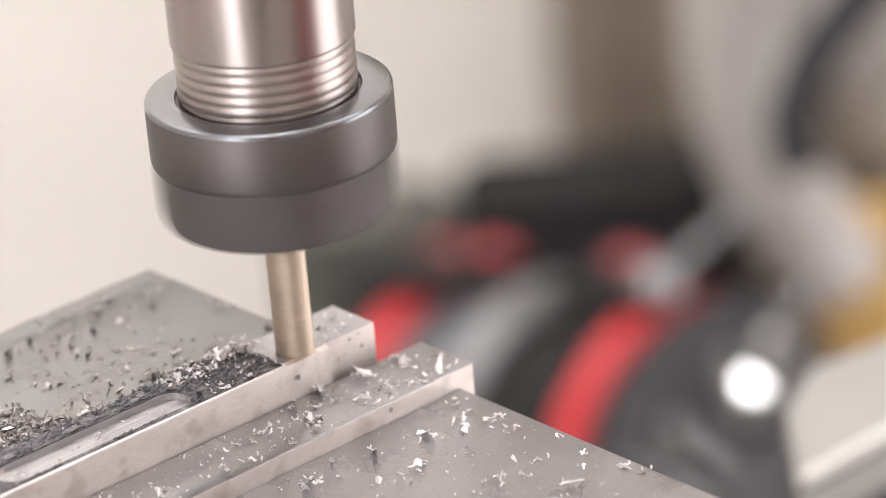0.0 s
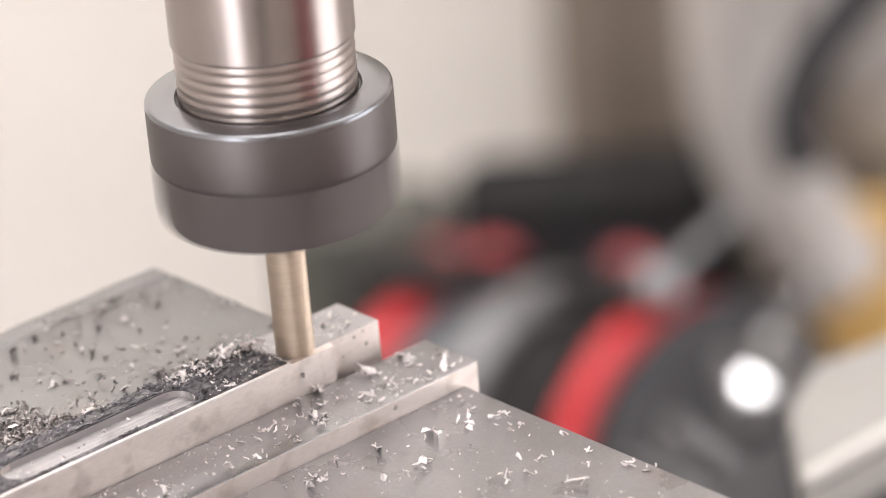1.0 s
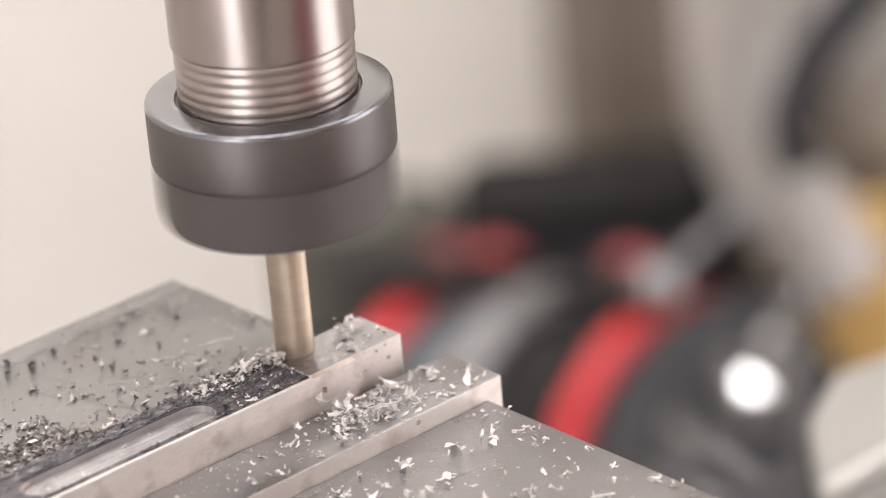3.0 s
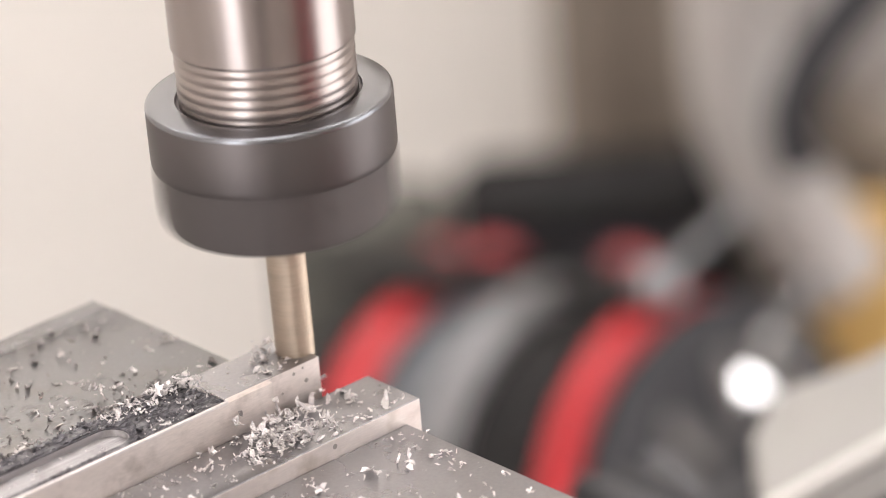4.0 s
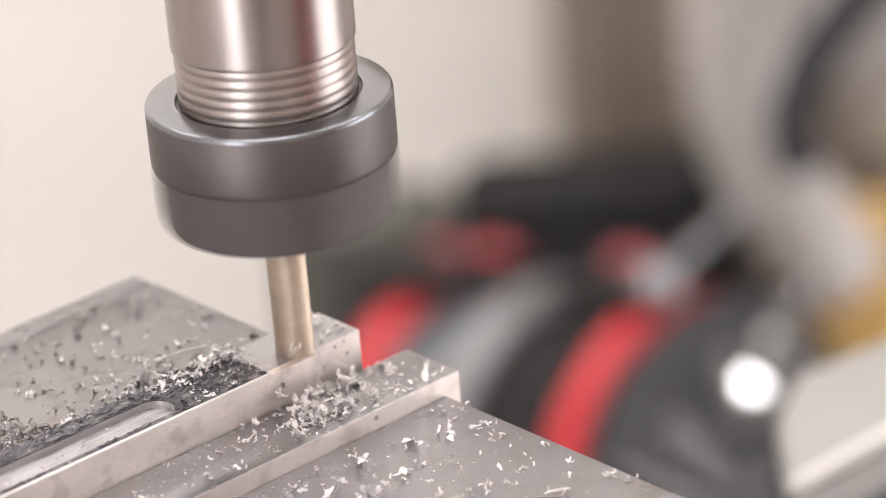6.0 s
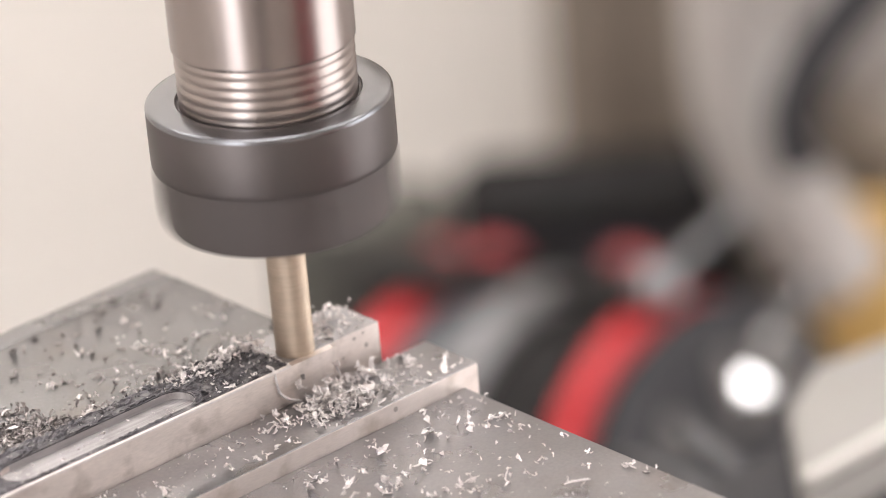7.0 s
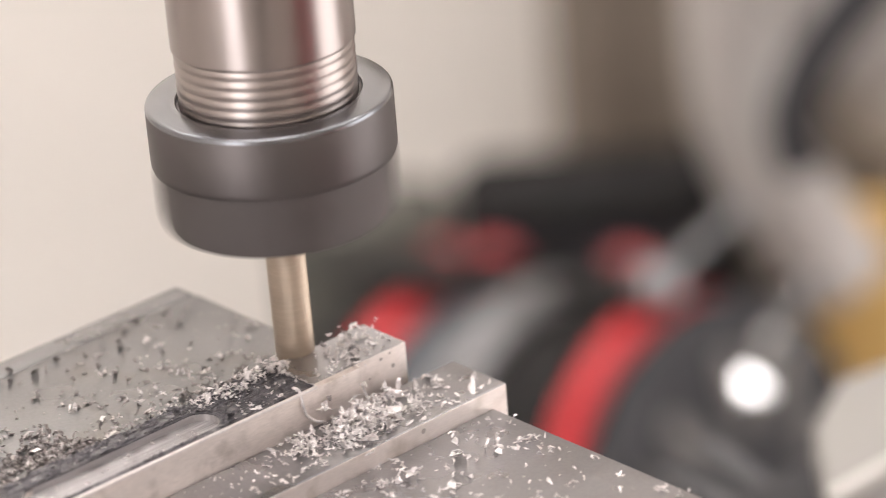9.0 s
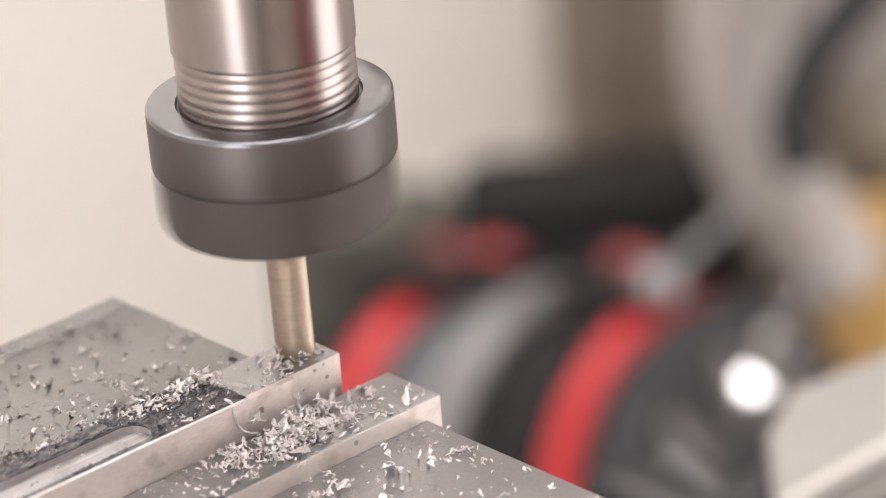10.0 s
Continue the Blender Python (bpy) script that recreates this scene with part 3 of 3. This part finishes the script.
BIG_PLATE = [(26.4, -14.2, 4.8), (13.4, -10.1, 4.4), (13.6, -4.1, 4.4), (24.0, -2.6, 3.2), (23.8, -6.2, 3.2), (-1.4, -8.0, 3.8), (-8.3, -14.2, 4.4), (-6.3, -10.0, 3.2), (-23.8, -16.4, 3.8), (-4.3, -3.2, 2.6), (12.7, -13.2, 3.2)]


def clump(u, v, rng):
    return noise.noise(Vector((u * 0.12, v * 0.12, 3.3))) > rng.uniform(-0.45, 0.5)


def tufts(seed, spots, share=1.0):
    """Chips that cling together: most spots get two or three smaller flakes against the first."""
    g = random.Random(seed)
    out = []
    for u, v, z, size in spots:
        out.append((u, v, z, size))
        if g.random() < share:
            for _ in range(g.choice((1, 2, 3))):
                out.append((u + g.gauss(0, 0.28) * size, v + g.gauss(0, 0.28) * size, z + g.uniform(0, 0.0004), size * g.uniform(0.4, 0.75)))
    return out


CHIPS = [
    chips("flat_chips", 11, tufts(51, [(u - 3.6, v - 4.2, Z_FLAT, 1.0 * w) for u, v, w in BIG_FLAT]) + tufts(53, strew(1, 62, -70, 26, -89, -20, Z_FLAT, 1.7, 4.0, clump), 0.5) + strew(2, 260, -70, 26.4, -89, -19, Z_FLAT, 0.4, 1.3), CHIP, "curled bright steel chips on the jaw top"),
    chips("plate_chips", 12, tufts(52, [(u, v, Z_STRIP, 1.0 * w) for u, v, w in BIG_PLATE]) + strew(3, 70, -60, 31, -16.8, -2.4, Z_STRIP, 1.4, 3.6, clump) + strew(4, 200, -60, 31, -17, -2.2, Z_STRIP, 0.4, 1.2), CHIP, "curled bright steel chips on the jaw plate"),
    chips("jaw_chips", 13, strew(5, 60, -80, 11, 15, 63, Z_BACK, 1.1, 3.0, clump) + strew(15, 45, -70, 11, 22, 63, Z_BACK, 1.4, 3.0) + strew(6, 200, -80, 11, 15, 63, Z_BACK, 0.5, 1.3), CHIP_DULL, "scattered steel chips on the fixed jaw"),
    chips("dark_chips", 14, strew(7, 95, -80, 11, 15, 62, Z_BACK, 1.3, 3.2, clump) + heap(8, 1900, -95, -8, 0.9, 2.7), CHIP_DARK, "dull dark chips among the bright ones"),
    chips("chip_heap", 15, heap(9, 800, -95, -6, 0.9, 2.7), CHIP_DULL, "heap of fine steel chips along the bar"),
    chips("skin_chips", 16, strew(20, 120, -26, -3, 9.0, 13.6, 0.0005, 1.0, 2.8) + strew(24, 50, -14, -3, 8.5, 13.0, 0.0018, 1.0, 2.8) + strew(21, 26, -22, -4.6, 0, 9, 0.0005, 0.9, 2.6) + strew(22, 70, -80, -4, -0.4, 13, 0.0005, 0.3, 0.9, lambda u, v, g: u > -25 or v > 9) + strew(26, 60, -75, -30, 1.4, 8.0, -0.00128, 0.3, 0.9) + strew(27, 6, -70, -34, 1.4, 8.0, -0.00126, 1.2, 2.0), CHIP, "bright chips on the blackened bar top"),
    chips("scale_shreds", 18, strew(31, 70, -60, -4, 11.0, 13.6, 0.0004, 0.9, 2.6) + strew(32, 70, -24, -4.2, 1.0, 11.0, 0.0004, 0.8, 2.4), DARK_SCALE, "torn black shreds of skin along the bar"),
    chips("bar_end_chips", 17, strew(23, 14, 9, 20, 2, 12, 0.0, 1.5, 3.4) + strew(25, 20, 2, 20, 1.5, 12, 0.0, 0.4, 1.0), CHIP, "bright chips on the end of the bar"),
]

bm = bmesh.new()
stuck = random.Random(4)
chip_into(bm, stuck, pose(-1.3 * MM, -1.78 * MM, -3.7 * MM, 90, 70, 0), 2.4 * MM)
CHIPS.append(tagged(link("stuck_chip", bm, CHIP_DARK), "dark curled chip stuck to the side of the bar", "metal chip"))

# chips that fly off the cutter during the shot and come to rest: when, u, v, z, size
LATE = []
rng = random.Random(77)


def shower(n, t0, t1, u0, u1, v0, v1, z, s0, s1, middle=None):
    for _ in range(n):
        for _ in range(50):
            u, v = rng.uniform(u0, u1), rng.uniform(v0, v1)
            if middle is None or rng.random() < math.exp(-((u - middle[0]) / middle[1]) ** 2):
                break
        LATE.append((rng.uniform(t0, t1), u, v, z + rng.choice((0, 0, 0.0008, 0.0016)), s0 + (s1 - s0) * rng.random() ** 1.6))


shower(46, 1.45, 2.45, -20, 24, -14.0, -3.2, Z_STRIP, 1.8, 5.0, (3, 9))
shower(18, 2.7, 3.75, -22, 27, -15, -2.8, Z_STRIP, 1.8, 4.8, (4, 13.3))
shower(36, 5.75, 6.75, -26, 28, -15, -2.8, Z_STRIP, 1.8, 4.8, (2, 15))
shower(34, 7.7, 8.5, -30, 18, -16, -2.8, Z_STRIP, 1.8, 4.6, (-8, 13.3))
shower(18, 1.4, 3.6, -22, 26, -54, -20.5, Z_FLAT, 1.5, 4.4)
shower(22, 5.7, 6.7, -16, 26, -52, -20.5, Z_FLAT, 1.4, 4.0)
shower(12, 7.7, 8.5, -26, 2, -27, -19.2, Z_FLAT, 2.2, 4.8)
shower(12, 1.6, 2.6, 8.5, 20, 1.5, 12, 0.0, 1.6, 3.4)
shower(14, 5.8, 6.7, 0, 20, 2, 12.5, 0.0, 1.6, 3.4)
shower(12, 8.0, 8.5, -3, 8, -1, 3, 0.0, 1.4, 3.4)
shower(30, 1.4, 6.6, -40, 11, 15.5, 46, Z_BACK, 1.3, 3.2)
shower(30, 1.4, 8.4, -42, -6, 13.6, 21, Z_BACK, 1.2, 3.0)
shower(12, 2.0, 8.4, -24, -6, 8.5, 13.0, 0.0006, 1.2, 3.0)

# ---------- the far side of the workshop ----------
Z_BENCH = -0.69
bench = tagged(new("workbench"), "low dark workbench against the cream wall", "workbench")
part("worktop", box(-0.12, 0.75, 0.66, 1.32, Z_BENCH - 0.04, Z_BENCH, 0.004), BENCH, bench)
for lx in (-0.08, 0.71):
    for ly in (0.70, 1.28):
        part("leg", box(lx - 0.03, lx + 0.03, ly - 0.03, ly + 0.03, Z_FLOOR, Z_BENCH - 0.04, 0.003), BENCH, bench)

drum = tagged(new("drum_motor"), "black round-bodied machine with red bands and a grey ring", "machine")
drum_axis = Vector((0.725, -0.666, 0.175)).normalized()
TILT = Matrix.Translation((0.0828, 0.930, -0.5412)) @ drum_axis.to_track_quat("Z", "Y").to_matrix().to_4x4()


def ring(name, a, b, r, material, label="", edge=0.006):
    bm = lathe([(r - edge, a), (r, a + edge), (r, b - edge), (r - edge, b)], 72)
    bmesh.ops.transform(bm, matrix=TILT, verts=bm.verts[:])
    return part(name, bm, material, drum, label)


ring("core", -0.125, 0.096, 0.097, BLACK)
ring("red_band", -0.080, -0.060, 0.108, RED, "red plastic band")
ring("slate_band", -0.052, -0.018, 0.103, SLATE, "slate grey plastic band")
ring("grey_band", -0.012, 0.014, 0.110, GREY_RING, "grey alloy ring")
ring("red_band", 0.074, 0.0915, 0.108, RED, "red plastic band")
ring("end_cap", 0.0965, 0.128, 0.1075, RUBBER, "black end cap", 0.010)
for i in range(10):
    bm = box(-0.006, 0.006, 0.045, 0.088, 0.127, 0.134, 0.003)
    bmesh.ops.transform(bm, matrix=TILT @ pose(0, 0, 0, 0, 0, 36 * i), verts=bm.verts[:])
    part("cooling_rib", bm, GREY_DARK, drum)
# a black guard bent over the back of the drum
drum_side = drum_axis.cross(Vector((0, 0, 1))).normalized()
drum_side = drum_side if drum_side.y < 0 else -drum_side
drum_up = drum_side.cross(drum_axis)
drum_up = drum_up if drum_up.z > 0 else -drum_up
for g0, g1, first in ((-0.13, -0.031, 0.16), (-0.029, 0.034, -0.50), (0.036, 0.0955, 0.12)):
    bm = bmesh.new()
    shell = []
    for i in range(25):
        ang = first - 1.9 * i / 24
        way = drum_up * math.cos(ang) + drum_side * math.sin(ang)
        at = Vector((0.0828, 0.930, -0.5412))
        shell.append([bm.verts.new(at + drum_axis * a + way * r) for a, r in ((g0, 0.114), (g1, 0.114), (g1, 0.119), (g0, 0.119))])
    for lo, hi in zip(shell, shell[1:]):
        for i in range(4):
            j = (i + 1) % 4
            bm.faces.new((lo[i], lo[j], hi[j], hi[i]))
    bm.faces.new(shell[0])
    bm.faces.new(shell[-1][::-1])
    part("guard", bm, BLACK, drum, "bent black guard over the drum")
part("foot", box(0.0, 0.17, 0.87, 0.99, Z_BENCH, -0.60, 0.006), BLACK, drum)

back = tagged(new("black_housing"), "black rounded machine housing standing on the bench", "housing")
part("shell", box(0.040, 0.208, 1.12, 1.19, Z_BENCH, -0.454, 0.02, 4), BLACK, back)
part("side_box", box(-0.062, 0.039, 1.13, 1.185, Z_BENCH, -0.464, 0.015, 4), SLATE_WARM, back)
part("front_panel", box(0.012, 0.175, 1.114, 1.119, -0.66, -0.485, 0.002), RUBBER, back)
for kx, kz in ((0.032, -0.490), (0.060, -0.492), (0.136, -0.504)):
    bm = lathe([(0.006, -0.004), (0.006, 0.002), (0.015, 0.004), (0.018, 0.012), (0.015, 0.022), (0.006, 0.026)], 32)
    bmesh.ops.transform(bm, matrix=pose(kx, 1.112, kz, 90, 0, 0), verts=bm.verts[:])
    part("knob", bm, DULL_RED, back, "dull red round knob")

lever = tagged(new("feed_lever"), "dull steel feed lever with a ball end", "lever", "levers on the grey casting")
part("shaft", sweep([(0.178, 0.82, -0.337), (0.155, 0.82, -0.3575), (0.1325, 0.82, -0.378)], 0.0042), LEVER_STEEL, lever)
part("ball_end", ball((0.1325, 0.82, -0.378), 0.0125), LEVER_STEEL, lever)
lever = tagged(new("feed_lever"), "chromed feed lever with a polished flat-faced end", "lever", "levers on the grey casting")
part("shaft", sweep([(0.199, 0.76, -0.351), (0.187, 0.76, -0.372), (0.172, 0.76, -0.397)], 0.0050), LEVER_STEEL, lever)
# added collar stands in for a bluish highlight on the shaft
part("collar", sweep([(0.1835, 0.762, -0.377), (0.1790, 0.762, -0.385)], 0.0066), CHROME, lever, "chrome collar added for the shaft's highlight")
# flat face added and tilted to mirror a ceiling light as a white glint
bm = lathe([(0.006, -0.014), (0.0080, -0.011), (0.0088, -0.006), (0.0082, -0.0025), (0.0048, 0.0)], 40)
bmesh.ops.transform(bm, matrix=Matrix.Translation((0.1692, 0.757, -0.4005)) @ Vector((0.077, -0.559, 0.826)).to_track_quat("Z", "Y").to_matrix().to_4x4(), verts=bm.verts[:])
part("polished_end", bm, CHROME, lever, "polished chrome end faced to catch a glint")

casting = tagged(new("grey_casting"), "grey painted machine casting with a curved arm", "machine")
part("arm", sweep([(0.190, 0.95, -0.05), (0.188, 0.95, -0.20), (0.187, 0.95, -0.32), (0.200, 0.95, -0.378), (0.224, 0.95, -0.422), (0.240, 0.945, -0.447)], 0.027, 28), GREY_PAINT, casting)
part("hub", ball((0.278, 1.0, -0.31), 0.062, (1.0, 0.6, 1.4)), HUB_PAINT, casting)
# dark bar fills the gap between arm and hub
part("gap_strip", sweep([(0.262, 0.90, -0.25), (0.230, 0.90, -0.286), (0.213, 0.90, -0.314), (0.208, 0.90, -0.339), (0.213, 0.90, -0.358)], 0.0125, 18), RUBBER, casting, "dark strip in the gap between arm and hub")
part("bracket", box(0.205, 0.30, 0.955, 0.982, -0.34, -0.27, 0.006), GREY_PAINT, casting)
part("stand", box(0.29, 0.44, 1.05, 1.10, Z_BENCH, -0.28, 0.012), GREY_PAINT, casting)

cabinet = tagged(new("tool_cabinet"), "tall brown painted tool cabinet against the wall", "cabinet")
part("body", box(0.116, 0.80, 1.36, 1.595, Z_FLOOR, 0.5, 0.045, 6), BROWN, cabinet)
part("door", box(0.165, 0.45, 1.342, 1.359, Z_FLOOR + 0.05, 0.48, 0.003), BROWN, cabinet)
part("door", box(0.46, 0.79, 1.342, 1.359, Z_FLOOR + 0.05, 0.48, 0.003), BROWN, cabinet)

ochre = tagged(new("ochre_box"), "ochre painted metal box on the bench", "box")
part("shell", box(0.226, 0.36, 0.985, 1.045, Z_BENCH, -0.455, 0.008, 3), OCHRE, ochre)
part("lid", box(0.222, 0.364, 0.984, 1.048, -0.4545, -0.440, 0.004), OCHRE, ochre)

# low furniture on the near side, seen as streaks in the polished spindle
chest = tagged(new("tool_chest"), "red painted steel tool chest with drawers", "tool chest")
part("body", box(-0.30, 0.30, 0.0, 0.40, 0.0, 1.0, 0.008), DARK_RED, chest)
for i in range(5):
    part("drawer", box(-0.28, 0.28, -0.014, -0.001, 0.06 + 0.18 * i, 0.225 + 0.18 * i, 0.004), DARK_RED, chest)
chest.matrix_world = pose(1.05, -0.62, Z_FLOOR, 0, 0, 240)
# the camera's support, which darkens the middle of the spindle's reflections
tripod = tagged(new("tripod"), "black metal tripod standing on the floor", "tripod")
part("head", box(-0.045, 0.045, -0.05, 0.05, -0.06, 0.10, 0.012, 3), BLACK, tripod)
part("column", lathe([(0.016, -0.55), (0.016, -0.06)], 24), BLACK, tripod)
for i in range(3):
    a = radians(100 + 120 * i)
    part("leg", sweep([(0.03 * math.cos(a), 0.03 * math.sin(a), -0.12), (0.16 * math.cos(a), 0.16 * math.sin(a), -0.62), (0.34 * math.cos(a), 0.34 * math.sin(a), -1.318)], 0.014, 14, 4), BLACK, tripod)
tripod.matrix_world = pose(0.03, -0.76, 0.125)

# ---------- what moves ----------
def z_drop(t):
    """The quill feeds down a little during the shot, in millimetres."""
    keys = ((0, 0), (2.7, 0.0), (3.8, -0.62), (4.8, -0.68), (5.5, -0.85), (9.0, -0.85), (9.5, -0.9), (10.0, -1.4))
    for (a, p), (b, q) in zip(keys, keys[1:]):
        if t <= b:
            return p + (q - p) * (t - a) / (b - a)
    return keys[-1][1]


def chip_rows(t, u, v, z, rx, ry, rz):
    """A chip waits in the metal under the cutter, flies off in an arc and then rides on the vise."""
    t = round(t * 30) / 30
    tl = t + 4 / 30
    spot = pose(u * MM, v * MM, z, rx, ry, rz)

    def rest(s):
        a = max((r for r in TRAVEL if r[0] <= s), key=lambda r: r[0])
        b = min((r for r in TRAVEL if r[0] >= s), key=lambda r: r[0])
        f = 0 if b[0] == a[0] else (s - a[0]) / (b[0] - a[0])
        return table_at(a[1] + (b[1] - a[1]) * f, a[2] + (b[2] - a[2]) * f) @ spot

    start = pose(0, 0, -0.006)
    end = rest(tl)
    rows = [(0, start), (t, start)]
    for k in range(1, 4):
        f = k / 4
        s = t + (tl - t) * f
        p = start.translation.lerp(end.translation, f) + Vector((0, 0, 0.013 * 4 * f * (1 - f)))
        q = start.to_quaternion().slerp(end.to_quaternion(), f)
        rows.append((s, Matrix.Translation(p) @ q.to_matrix().to_4x4()))
    rows.append((tl, end))
    rows += [(r[0], rest(r[0])) for r in TRAVEL if r[0] > tl + 0.05]
    if rows[-1][0] < 10:
        rows.append((10.0, rest(10.0)))
    return rows


def ring_chip():
    """A shaving rolled into an open ring, standing on the jaw plate."""
    bm = bmesh.new()
    rows = []
    for i in range(23):
        a = 0.5 + 5.6 * i / 22
        r = 0.00125 + 0.00025 * i / 22
        w = 0.00042 * (0.5 + 0.5 * math.sin(math.pi * min(1, 0.15 + i / 22)))
        way = Vector((math.cos(a), 0, math.sin(a)))
        rows.append([bm.verts.new(way * (r + q) + Vector((0, b * w + 0.0004 * i / 22, 0))) for b, q in ((-1, 0), (1, 0), (1, 0.00018), (-1, 0.00018))])
    for lo, hi in zip(rows, rows[1:]):
        for i in range(4):
            j = (i + 1) % 4
            bm.faces.new((lo[i], lo[j], hi[j], hi[i]))
    bm.faces.new(rows[0][::-1])
    bm.faces.new(rows[-1])
    return tagged(link("ring_chip", bm, CHIP), "bright steel shaving rolled into an open ring", "metal chip")


def string_chip():
    """A long thin shaving that hangs over the bar's front edge."""
    bm = sweep([(0, 0.0012, 0.0011), (0.0003, -0.0004, 0.0007), (0.0002, -0.0013, -0.002), (0.0008, -0.0014, -0.0045), (0.0022, -0.0022, -0.0062), (0.0042, -0.0030, -0.0070)], 0.00032, 8, 6)
    return tagged(link("string_chip", bm, CHIP), "long thin steel shaving hanging over the bar edge", "metal chip")


def motions():
    rows = [(t, table_at(u, v)) for t, u, v in TRAVEL]
    for ob in (vise, workpiece, table, bellows, *CHIPS):
        walk(ob, rows)
    walk(spindle, [(i / 30, pose(0, 0, z_drop(i / 30) * MM, 0, 0, -80 * i)) for i in range(301)])
    walk(ring_chip(), chip_rows(3.4, 16.2, -3.4, Z_STRIP + 0.0014, 0, 0, 35))
    walk(string_chip(), chip_rows(6.3, -8.6, -0.6, 0.0, 0, 0, 0))
    gen = random.Random(5)
    for t, u, v, z, size in LATE:
        bm = bmesh.new()
        for k in range(gen.choice((2, 3, 4, 5) if -16 < v < -2 else (2, 2, 3, 4))):
            d = 0 if k == 0 else size * MM * 1.0
            m = pose(gen.uniform(-d, d), gen.uniform(-d, d), gen.uniform(0, 0.25) * d, gen.gauss(0, 20) * (k > 0), gen.gauss(0, 20) * (k > 0), gen.uniform(0, 360) * (k > 0))
            chip_into(bm, gen, m, size * MM * (0.85 if k == 0 else gen.uniform(0.3, 0.75)))
        ob = tagged(link("metal_chip", bm, CHIP), "bright curled steel chip thrown off the cutter", "metal chip", "chips thrown off the cutter")
        walk(ob, chip_rows(t, u, v, z + size * MM * gen.uniform(0.05, 0.2), gen.gauss(0, 28), gen.gauss(0, 22), gen.uniform(-170, 170)))


motions()
